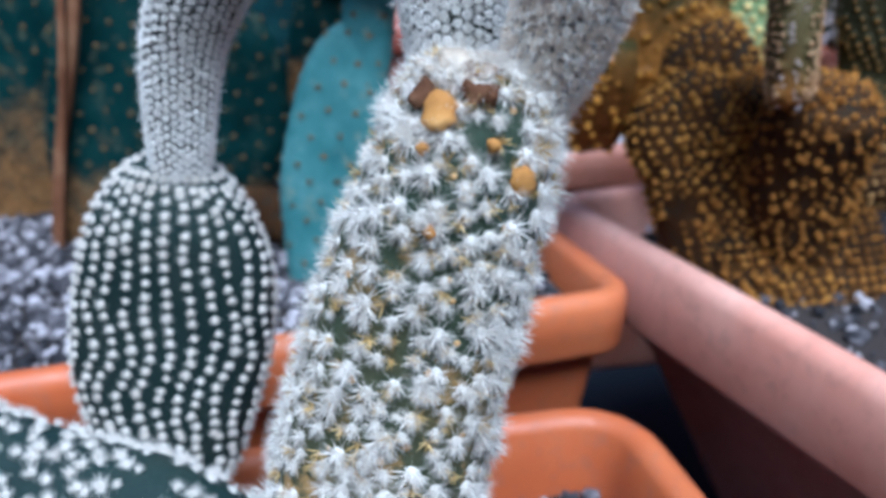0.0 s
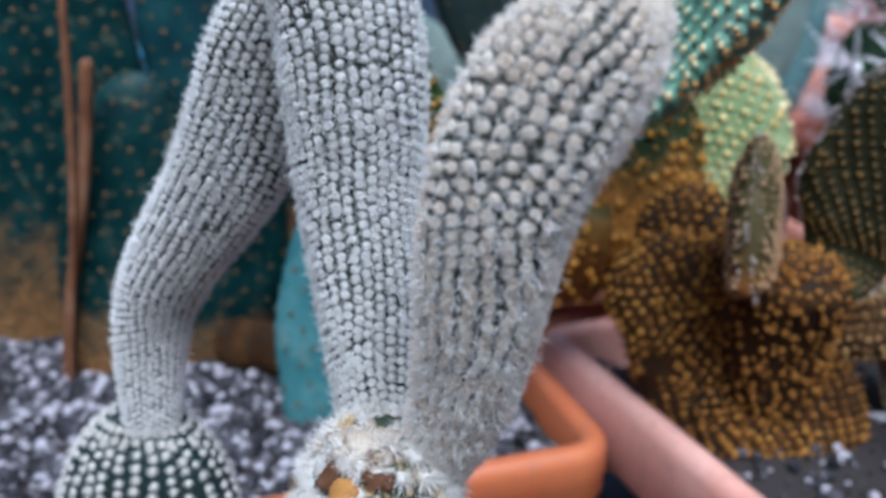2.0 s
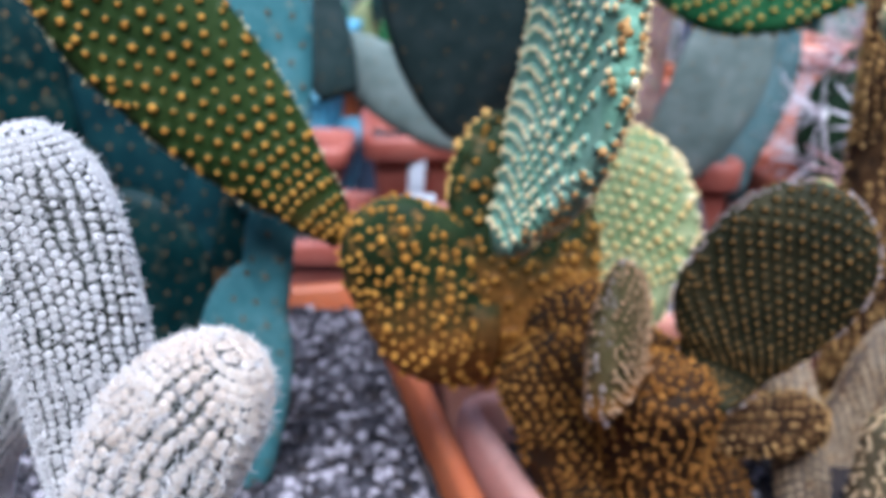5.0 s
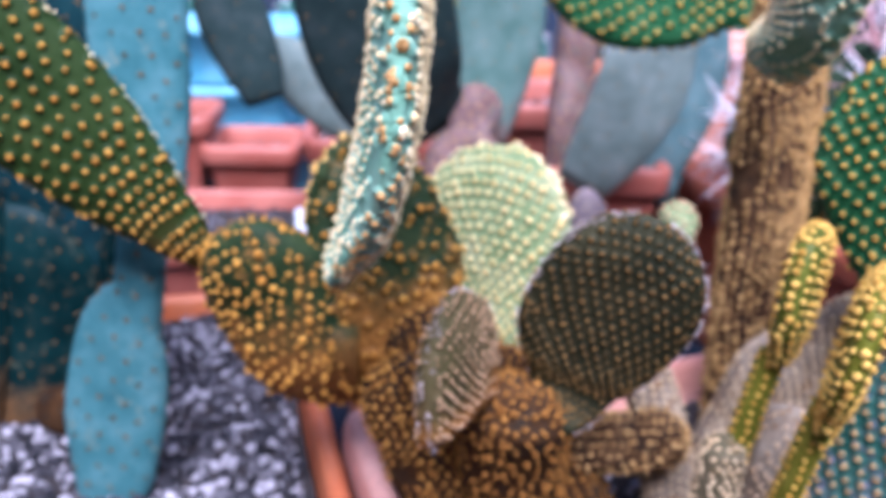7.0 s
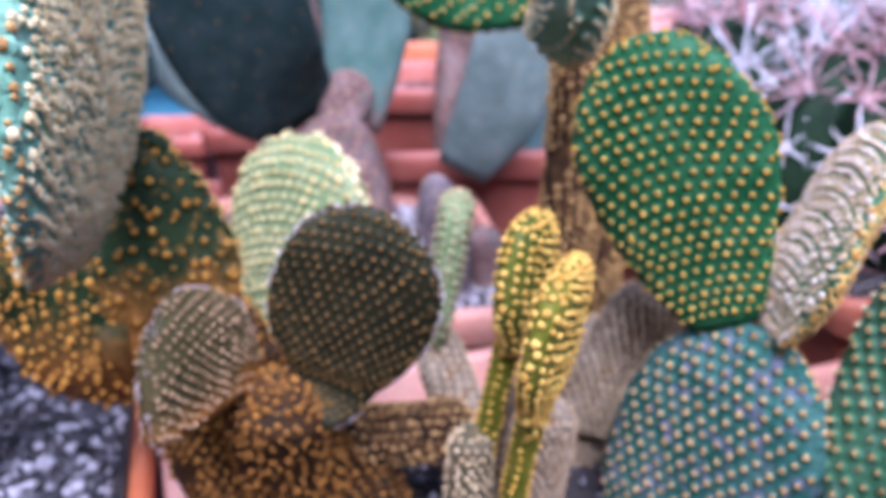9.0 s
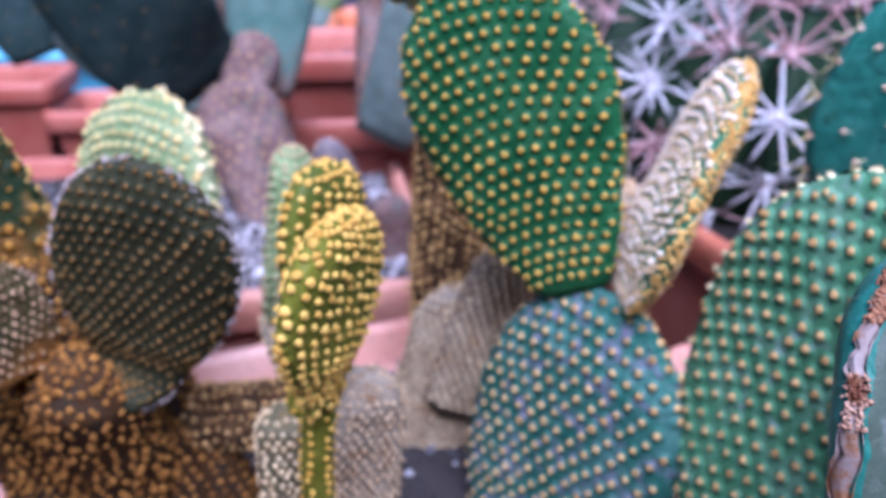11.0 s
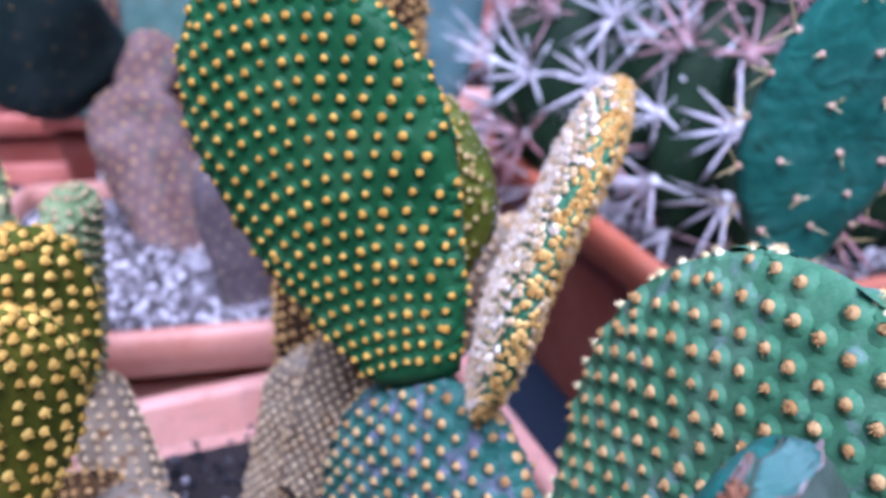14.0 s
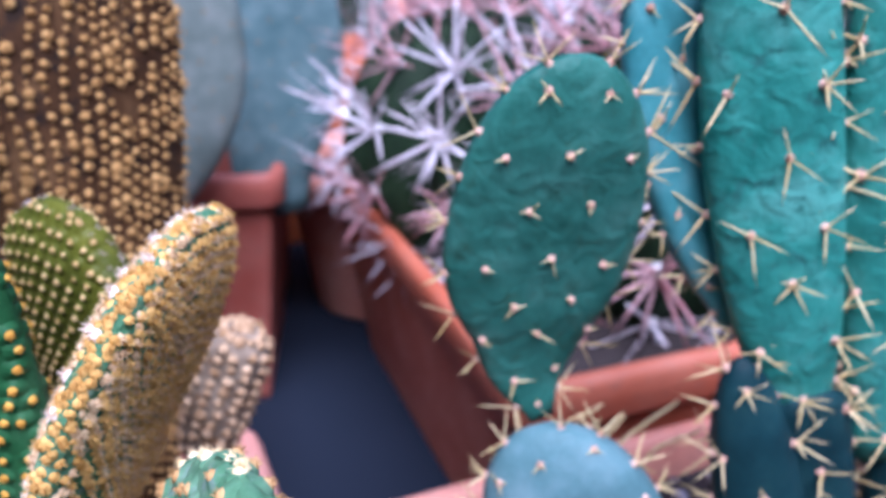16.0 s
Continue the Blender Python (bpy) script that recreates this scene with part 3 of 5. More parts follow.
WOOLS_NEAR = [bead_tuft(_r, 8, 170, 1.15, 2.3, 0.045, 0.5, 1.0, 0.85) for _ in range(6)]
WOOLS_TRUNK = [bead_tuft(_r, 7, 110, 1.3, 2.35, 0.055, 0.6, 1.0, 0.72) for _ in range(6)]
BRISTLES = [wool_tuft(_r, 22, 0.07, False, 1.0) for _ in range(5)]
DOWN = [wool_tuft(_r, 6, 0.030, False, 0.8) for _ in range(6)]
WOOLS_SMALL = [bead_tuft(_r, 8, 120, 0.85, 1.5, 0.040, 0.1, 1.1, 0.80) for _ in range(6)]
NEEDLES = [needle_tuft(_r, c, l, 0.36) for c, l in ((3, 9.0), (4, 11.0), (5, 10.0), (2, 12.0), (3, 13.0))]
NEEDLES_SHORT = [needle_tuft(_r, c, l, 0.36, 1.2, 0.6) for c, l in ((1, 5.5), (2, 5.0), (2, 6.5), (1, 4.5), (3, 5.0))]
RADIALS = [needle_tuft(_r, 11, 17.0, 0.52, 1.5, 0.5, True) for _ in range(6)]


def pad(plant, body, mat, tufts=None, tuft_mat=None, d=0.008, size=0.0013, how="lattice", name="pad", label="", rows=30, cols=32, seed=0, vary=0.08, converge=0.4, back=True, up=None, edge_size=1.0, foot_mat=None, edge_mat=None, edge_tufts=None, rib=None, extra=(), edge_step=0.8, jitter=0.04, patchy=0.0):
    """One pad or stem under its plant, and its areoles under the pad."""
    rng = np.random.default_rng(seed + 77)
    base = np.array(plant.location)
    v, f = body.surface(rows, cols)
    ob = part(name, mesh_of(name, v - base, f, [mat]), plant, label)
    if tufts:
        s, th = body.lattice(d, jitter=jitter, converge=converge, back=back, edge_step=edge_step) if how == "lattice" else body.ribs(d, **(rib or {}))
        if patchy:
            worn = np.array([noise.noise(Vector(q) * 55.0) for q in body.at(s, th)])
            s, th = s[worn < 0.5 - patchy], th[worn < 0.5 - patchy]
        p, n = body.at(s, th), body.normal(s, th)
        sizes = size * np.clip(rng.normal(1, vary, len(s)), 0.5, 1.6) * np.where(np.abs(np.sin(th)) < 0.25, edge_size, 1.0)
        rim = np.abs(np.sin(th)) < 0.3
        split = edge_mat is not None or edge_tufts is not None
        for sel, kind_of, mt in (((~rim) if split else np.ones(len(s), bool), tufts, tuft_mat), (rim if split else np.zeros(len(s), bool), edge_tufts or tufts, edge_mat or tuft_mat)):
            if sel.any():
                tv, tf, tm = spread_tufts(kind_of, (p - n * size * 0.12)[sel], n[sel], sizes[sel], rng, up)
                part("bristle_cover", mesh_of("bristle_cover", tv - base, tf, [mt, foot_mat or mat], tm), ob, kind="stuff")
    for e_tufts, e_mat, e_d, e_size, face in extra:
        s, th = body.lattice(e_d, 0.06 if face else 0.3, s1=0.998)
        keep = (np.sin(th) * face > 0.12) if face else np.ones(len(s), bool)
        s, th = s[keep], th[keep]
        p, n = body.at(s, th), body.normal(s, th)
        tv, tf, tm = spread_tufts(e_tufts, p, n, e_size * rng.uniform(0.7, 1.3, len(s)), rng)
        part("bristle_down", mesh_of("bristle_down", tv - base, tf, [e_mat, mat], tm), ob, kind="stuff")
    return ob


# ---- the large structure: ground, pots, soil ----
def rounded_rect(w, l, r, seg=7):
    pts = []
    for cx, cy, a0 in ((w / 2 - r, l / 2 - r, 0), (-w / 2 + r, l / 2 - r, 90), (-w / 2 + r, -l / 2 + r, 180), (w / 2 - r, -l / 2 + r, 270)):
        for i in range(seg + 1):
            a = radians(a0 + 90 * i / seg)
            pts.append((cx + r * math.cos(a), cy + r * math.sin(a)))
    return np.array(pts)


def swept(rings, close_bottom=True):
    """rings: outlines of equal length, each with its height."""
    n = len(rings[0][0])
    v = np.vstack([np.c_[xy, np.full(n, z)] for xy, z in rings])
    q = []
    for i in range(len(rings) - 1):
        k = np.arange(n)
        kn = (k + 1) % n
        q.append(np.stack([i * n + k, i * n + kn, (i + 1) * n + kn, (i + 1) * n + k], -1))
    return v, np.vstack(q)


def ring_of(w, l, r, inset, z):
    return rounded_rect(w - 2 * inset, l - 2 * inset, max(r - inset, 0.003)), z


def planter(at, w, l, h, turn, mat, label, lip=0.030, r=0.022, taper=0.028, wall=0.004, lip_out=0.006, group="plant pots", round_pot=False, soil_z=None, stones=0, seed=0, bands=True, slope=0.0):
    """A tapered pot with a folded rim band, open at the top, and the gravel-topped soil in it. at: the middle of its foot; w, l: over the rim."""
    pot = thing("plant_pot", at, label, "plant pot", group)
    pot.rotation_euler = (0, 0, radians(turn))
    if round_pot:
        r = min(w, l) / 2 - 1e-4
    body = [ring_of(w, l, r, lip_out + taper, 0.0), ring_of(w, l, r, lip_out + taper * 0.97, 0.004), ring_of(w, l, r, lip_out + taper * 0.2, h - lip - 0.001),
            ring_of(w, l, r, lip_out, h - lip * 0.5)]
    v, q = swept(body)
    n = len(body[0][0])
    v = np.vstack([v, [0, 0, 0.001]])
    k = np.arange(n)
    part("wall", mesh_of("wall", v, [q, np.stack([(k + 1) % n, k, np.full(n, len(v) - 1)], -1)], [mat]), pot)
    t = 0.011 + slope
    rim = [ring_of(w, l, r, lip_out + 0.002, h - lip + 0.001), ring_of(w, l, r, 0.0025, h - lip), ring_of(w, l, r, 0.0012, h - lip + 0.0025)]
    if bands:
        rim += [ring_of(w, l, r, 0.001 + slope * 0.34, h - lip * 0.66), ring_of(w, l, r, 0.0003 + slope * 0.40, h - lip * 0.60)]
    rim += [ring_of(w, l, r, slope * 0.85, h - 0.007), ring_of(w, l, r, 0.0012 + slope * 0.94, h - 0.0028), ring_of(w, l, r, 0.004 + slope, h - 0.0006), ring_of(w, l, r, 0.0066 + slope, h), ring_of(w, l, r, t, h - 0.0015), ring_of(w, l, r, t + 0.0018, h - 0.005),
            ring_of(w, l, r, t + 0.004, h - 0.02), ring_of(w, l, r, t + taper * 0.5, h * 0.55), ring_of(w, l, r, t + taper, 0.012)]
    v, q = swept(rim)
    part("rim", mesh_of("rim", v, q, [mat]), pot)
    if soil_z is not None:
        soil_in(pot, at, w - 0.034, l - 0.034, max(r - 0.015, 0.005), soil_z, turn, stones, seed)
    return pot


STONES = []
for _k in range(6):
    _bm = bmesh.new()
    bmesh.ops.create_icosphere(_bm, subdivisions=1, radius=1.0)
    for _v in _bm.verts:
        _v.co *= 1 + 0.3 * noise.noise(_v.co * 1.7 + Vector((_k * 3.1, 0, 0)))
        _v.co.z *= 0.75
    STONES.append((np.array([_v.co[:] for _v in _bm.verts]), np.array([[_v.index for _v in _f.verts] for _f in _bm.faces]), np.zeros(len(_bm.faces), int)))
    _bm.free()


def soil_in(pot, at, w, l, r, z, turn, stones, seed):
    """A lumpy sheet of soil and the loose gravel on it."""
    rng = np.random.default_rng(seed)
    soil = tagged(new("soil"), "dark potting soil topped with grey gravel", "soil", kind="stuff")
    soil.location, soil.rotation_euler = (at[0], at[1], z), (0, 0, radians(turn))
    nx, ny = 40, 40
    gx, gy = np.meshgrid(np.linspace(-w / 2, w / 2, nx), np.linspace(-l / 2, l / 2, ny), indexing="ij")
    if r > 0.06:
        rad = np.hypot(gx / (w / 2), gy / (l / 2))
        k = np.where(rad > 0, np.maximum(np.abs(gx) / (w / 2), np.abs(gy) / (l / 2)) / np.maximum(rad, 1e-6), 1)
        gx, gy = gx * k, gy * k
    gz = np.array([0.004 * noise.noise(Vector((x * 30 + seed, y * 30, 0))) + 0.002 * noise.noise(Vector((x * 120, y * 120, seed))) for x, y in zip(gx.ravel(), gy.ravel())])
    v = np.c_[gx.ravel(), gy.ravel(), gz]
    i, j = np.meshgrid(np.arange(nx - 1), np.arange(ny - 1), indexing="ij")
    q = np.stack([i * ny + j, (i + 1) * ny + j, (i + 1) * ny + j + 1, i * ny + j + 1], -1).reshape(-1, 4)
    part("soil_bed", mesh_of("soil_bed", v, q, [M_SOIL]), soil, kind="stuff")
    if stones:
        x, y = rng.uniform(-0.5, 0.5, stones) * w * 0.98, rng.uniform(-0.5, 0.5, stones) * l * 0.98
        if r > 0.06:
            keep = (x / w) ** 2 + (y / l) ** 2 < 0.24
            x, y = x[keep], y[keep]
        n = len(x)
        size = 0.0011 + 0.0030 * rng.uniform(0, 1, n) ** 2.6
        zz = np.array([0.004 * noise.noise(Vector((a * 30 + seed, b * 30, 0))) for a, b in zip(x, y)]) + size * 0.35 + rng.uniform(0, 0.002, n)
        nrm = unit(np.c_[rng.normal(0, 0.4, n), rng.normal(0, 0.4, n), np.ones(n)])
        sv, sf, sm = spread_tufts(STONES, np.c_[x, y, zz], nrm, size, rng)
        part("gravel", mesh_of("gravel", sv, sf, [M_GRAVEL_PALE if seed == 6 else M_GRAVEL], sm, smooth=False), soil, kind="stuff")


_g = bmesh.new()
bmesh.ops.create_grid(_g, x_segments=8, y_segments=8, size=60)
_me = bpy.data.meshes.new("ground")
_g.to_mesh(_me)
_g.free()
_me.materials.append(M_CONCRETE_SHADED)
ground = tagged(new("ground", _me), "blue-grey concrete floor, colour darkened for the shade between the pots", "floor", kind="structure")


def shade_wall(name, a, b, height, thick, label):
    """An unseen wall, added only to hold sky light off the pots."""
    bm = bmesh.new()
    bmesh.ops.create_cube(bm, size=1.0)
    d = Vector(b) - Vector(a)
    bmesh.ops.scale(bm, vec=(d.length, thick, height), verts=bm.verts)
    bmesh.ops.bevel(bm, geom=bm.edges[:], offset=0.01, segments=2, affect="EDGES")
    me = bpy.data.meshes.new(name)
    bm.to_mesh(me)
    bm.free()
    me.materials.append(M_SHADE_WALL)
    ob = tagged(new(name, me), label, "wall", kind="structure")
    ob.location = ((a[0] + b[0]) / 2, (a[1] + b[1]) / 2, height / 2)
    ob.rotation_euler = (0, 0, math.atan2(d.y, d.x))


# Added out of view: they darken surfaces that face front and left.
shade_wall("shade_wall_south", (-3.0, -1.40), (3.5, -1.40), 1.9, 0.2, "unseen dark wall added behind the camera to block sky light")
shade_wall("shade_wall_west", (-1.5, -1.30), (-1.5, 2.6), 1.1, 0.2, "unseen dark wall added beside the pots to block sky light")


def pot_from_corner(corner, which, w, l, turn):
    """The middle of a pot of which one rim corner is known: which is (+1 or -1 across, +1 or -1 along)."""
    c, s = math.cos(radians(turn)), math.sin(radians(turn))
    dx, dy = -which[0] * w / 2, -which[1] * l / 2
    return (corner[0] + c * dx - s * dy, corner[1] + s * dx + c * dy, 0)


TERRA = "orange terracotta-coloured rectangular plastic trough with a wide rim band"
planter(pot_from_corner((0.090, 0.342), (1, -1), 0.46, 0.335, 18), 0.46, 0.335, 0.179, 18, M_POT, TERRA, soil_z=0.161, stones=13000, seed=1)
planter(pot_from_corner((0.052, 0.454), (-1, 1), 0.335, 0.50, 22), 0.335, 0.50, 0.190, 22, M_POT_ROSE, "large sun-faded pink terracotta plastic trough holding bristly cacti", lip=0.041, lip_out=0.026, taper=0.070, slope=0.004, soil_z=0.166, stones=2600, seed=2)
planter(pot_from_corner((0.072, 0.287), (1, 1), 0.36, 0.24, 13), 0.36, 0.24, 0.160, 13, M_POT, "orange plastic trough holding the white woolly cactus", r=0.03, soil_z=0.13, stones=2500, seed=3)
planter(pot_from_corner((0.345, 1.01), (-1, 1), 0.34, 0.48, 19), 0.34, 0.48, 0.210, 19, M_POT_DEEP, "reddish terracotta plastic trough holding a spiny barrel cactus", soil_z=0.170, stones=0, seed=4)
planter(pot_from_corner((0.418, 0.505), (-1, 1), 0.34, 0.40, 21), 0.34, 0.40, 0.185, 21, M_POT_PINK, "faded terracotta trough holding teal spined prickly pears", soil_z=0.163, stones=2500, seed=5)
planter(pot_from_corner((0.296, 0.589), (1, -1), 0.27, 0.30, 10), 0.27, 0.30, 0.190, 10, M_POT_PINK, "terracotta trough with lilac gravel behind the bristly cacti", soil_z=0.176, stones=6000, seed=6)
planter(pot_from_corner((0.334, 0.86), (1, -1), 0.28, 0.24, 5), 0.28, 0.24, 0.235, 5, M_POT_RED, "red terracotta plastic trough holding a grey-green prickly pear", soil_z=0.185, stones=1200, seed=16)


# ---- white woolly cactus ----
def white_cactus():
    p = thing("woolly_cactus", (-0.012, 0.13, 0.128), "white woolly bunny-ear cactus with a scarred tufted old stem", "cactus")
    trunk = Body([(-0.0290, 0.1260, 0.1251), (-0.0187, 0.1258, 0.1905), (-0.0109, 0.1305, 0.2407), (0.0076, 0.1334, 0.3097)], 0.0377, 0.0310, (-0.02, -0.95, 0.31), "pad", neck=0.85, peak=0.5, round_tip=0.24, seed=1, flat=0.85)
    pad(p, trunk, M_WHITE_OLD, WOOLS_TRUNK, M_WOOL_OLD, 0.0044, 0.00145, "ribs", "old_stem", "scarred old stem with loose white tufts", 60, 48, 1, 0.22, up=0.0, rib=dict(jitter=0.17, sway_by=1.6, along=0.95), extra=((BRISTLES, M_STRAWTUFT, 0.0055, 0.0024, 0), (DOMES_FAR, M_CORKTUFT, 0.0110, 0.0007, 0)))
    scars(p, trunk)
    crown(p)
    pad(p, Body([(-0.0764, 0.1975, 0.1846), (-0.0733, 0.1986, 0.2068), (-0.0645, 0.1984, 0.2789)], 0.0501, 0.0240, (0.06, -0.94, 0.34), "pad", neck=0.5, peak=0.55, seed=2, taper=0.8),
        M_WHITE_SKIN, WOOLS_NEAR, M_WOOL_OLD, 0.0049, 0.00090, "ribs", "pad", "dark pad with rows of white tufts", 44, 48, 2, up=0.0, edge_tufts=WOOLS_NEAR, rib=dict(along=0.72, sway_by=0.7))
    pad(p, Body([(-0.0640, 0.1968, 0.2670), (-0.0574, 0.1951, 0.3088), (-0.0309, 0.1806, 0.3465), (-0.0101, 0.1718, 0.3873)], 0.0258, 0.0165, (0.37, -0.91, 0.22), "stem", neck=0.42, peak=0.75, seed=3, blunt=0.9),
        M_WOOL_SKIN, WOOLS_SMALL, M_WOOL, 0.0023, 0.00094, "ribs", "pad", "slender pad with fine white tufts", 50, 32, 3, 0.1, rib=dict(along=0.88, sway_by=0.5, jitter=0.06), extra=((DOWN, M_WOOL, 0.0010, 0.0023, 0),))
    pad(p, Body([(0.0033, 0.1490, 0.2990), (0.0003, 0.1541, 0.3445), (-0.0002, 0.1533, 0.3747), (-0.0078, 0.1561, 0.4087)], 0.0238, 0.0190, (0.35, -0.92, 0.16), "stem", neck=0.6, peak=0.6, seed=4, blunt=0.95),
        M_WOOL_SKIN, WOOLS_SMALL, M_WOOL, 0.0022, 0.00094, "ribs", "pad", "tall pad white with wool", 60, 40, 4, 0.1, rib=dict(along=0.86, sway_by=0.8, jitter=0.07), extra=((DOWN, M_WOOL, 0.0010, 0.0023, 0),))
    pad(p, Body([(0.0129, 0.1373, 0.3006), (0.0196, 0.1300, 0.3209), (0.0256, 0.1195, 0.3586), (0.0428, 0.1183, 0.3853)], 0.0233, 0.0180, (-0.06, -0.96, 0.27), "stem", neck=0.45, peak=0.8, seed=5, blunt=0.95),
        M_WOOL_SKIN, WOOLS_SMALL, M_WOOL_CREAM, 0.0024, 0.00108, "ribs", "pad", "pad densely covered in cream wool", 60, 40, 5, 0.1, rib=dict(along=0.74, sway_by=1.0, jitter=0.07), extra=((DOWN, M_WOOL, 0.0010, 0.0024, 0),))
    pad(p, Body([(-0.03, 0.15, 0.176), (-0.06, 0.15, 0.198), (-0.085, 0.157, 0.203), (-0.13, 0.165, 0.212)], 0.040, 0.026, (0.1, -0.75, 0.65), "stem", neck=0.8, peak=0.4, seed=6),
        M_WHITE_SKIN, WOOLS_TRUNK, M_WOOL_OLD, 0.0050, 0.00118, "ribs", "pad", "low pad with loose lilac-white tufts", 44, 40, 6, 0.2, rib=dict(jitter=0.18, sway_by=1.2))
    return p


def disc_scar(radius, seed, curl=0.2):
    rng = np.random.default_rng(seed)
    n = 14
    rad = radius * (1 + rng.uniform(-0.22, 0.22, n))
    a = np.arange(n) * 2 * np.pi / n
    v = [np.c_[r * rad * np.cos(a), r * rad * np.sin(a), z + c * curl * radius * np.cos(2 * a + seed)] for r, z, c in ((1.0, -0.0006, 0.0), (0.94, 0.0004, 1.0), (0.7, 0.0008, 0.45), (0.3, 0.0010, 0.0))]
    q = []
    for i in range(3):
        k = np.arange(n)
        q.append(np.stack([i * n + k, i * n + (k + 1) % n, (i + 1) * n + (k + 1) % n, (i + 1) * n + k], -1))
    return np.vstack(v), [np.vstack(q), np.arange(3 * n, 4 * n)[None]]


def crown(p):
    """The crusty grey-white top of the old stem."""
    bm = bmesh.new()
    bmesh.ops.create_icosphere(bm, subdivisions=4, radius=1.0)
    for v in bm.verts:
        k = 1 + 0.38 * noise.noise(v.co * 2.6) + 0.30 * noise.noise(v.co * 6.1) + 0.22 * noise.noise(v.co * 14)
        v.co = Vector((v.co.x * 0.0066, v.co.y * 0.0056, v.co.z * 0.0034)) * k
    me = bpy.data.meshes.new("crown")
    bm.to_mesh(me)
    bm.free()
    me.materials.append(M_CRUST)
    for f in me.polygons:
        f.use_smooth = True
    ob = part("crown", me, p, "crusty grey-white dried top")
    ob.location = Vector((0.0030, 0.1290, 0.3085)) - Vector(p.location)


def nearest_on(body, point):
    """The place on the front of a body that lies nearest to a point, and the way out of it there."""
    s, th = np.meshgrid(np.linspace(0.05, 0.995, 240), np.linspace(0.0, np.pi, 120), indexing="ij")
    at = body.at(s.ravel(), th.ravel())
    k = int(((at - np.asarray(point)) ** 2).sum(-1).argmin())
    return at[k], body.normal(s.ravel()[k:k + 1], th.ravel()[k:k + 1])[0]


def scars(p, trunk):
    """Dry scars where pads have broken off the old stem."""
    base = Vector(p.location)
    for near, tip, radius, curl, mat in (((0.0106, 0.122, 0.2948), (0, 0, 0), 0.0023, 0.05, M_RUST), ((0.0001, 0.122, 0.3044), (0, 0, 0.2), 0.0027, 0.28, M_RUST), ((-0.0048, 0.122, 0.3084), (-0.6, 0.1, 0.5), 0.0022, 0.35, M_FLAKE),
                                         ((0.0046, 0.122, 0.3078), (0.2, 0, 0.5), 0.0018, 0.75, M_FLAKE), ((0.0068, 0.122, 0.3068), (0.7, 0, 0.3), 0.0014, 0.7, M_FLAKE), ((0.0065, 0.122, 0.2991), (0, 0, 0), 0.0011, 0.3, M_RUST),
                                         ((-0.0082, 0.110, 0.2405), (0, 0, 0), 0.0021, 0.15, M_RUST), ((-0.0020, 0.122, 0.2990), (0, 0, 0), 0.0009, 0.3, M_RUST), ((-0.0012, 0.122, 0.2880), (0, 0, 0), 0.0010, 0.3, M_RUST)):
        at, out = nearest_on(trunk, near)
        v, f = disc_scar(radius, int(1e5 * radius) + 3, curl)
        m = Vector(out + np.array(tip)).to_track_quat("Z", "Y").to_matrix().to_4x4()
        m.translation = Vector(at + out * 0.0013) - base
        ob = part("scar", mesh_of("scar", v, f, [mat]), p, "dried orange scar")
        ob.matrix_local = m


white_cactus()


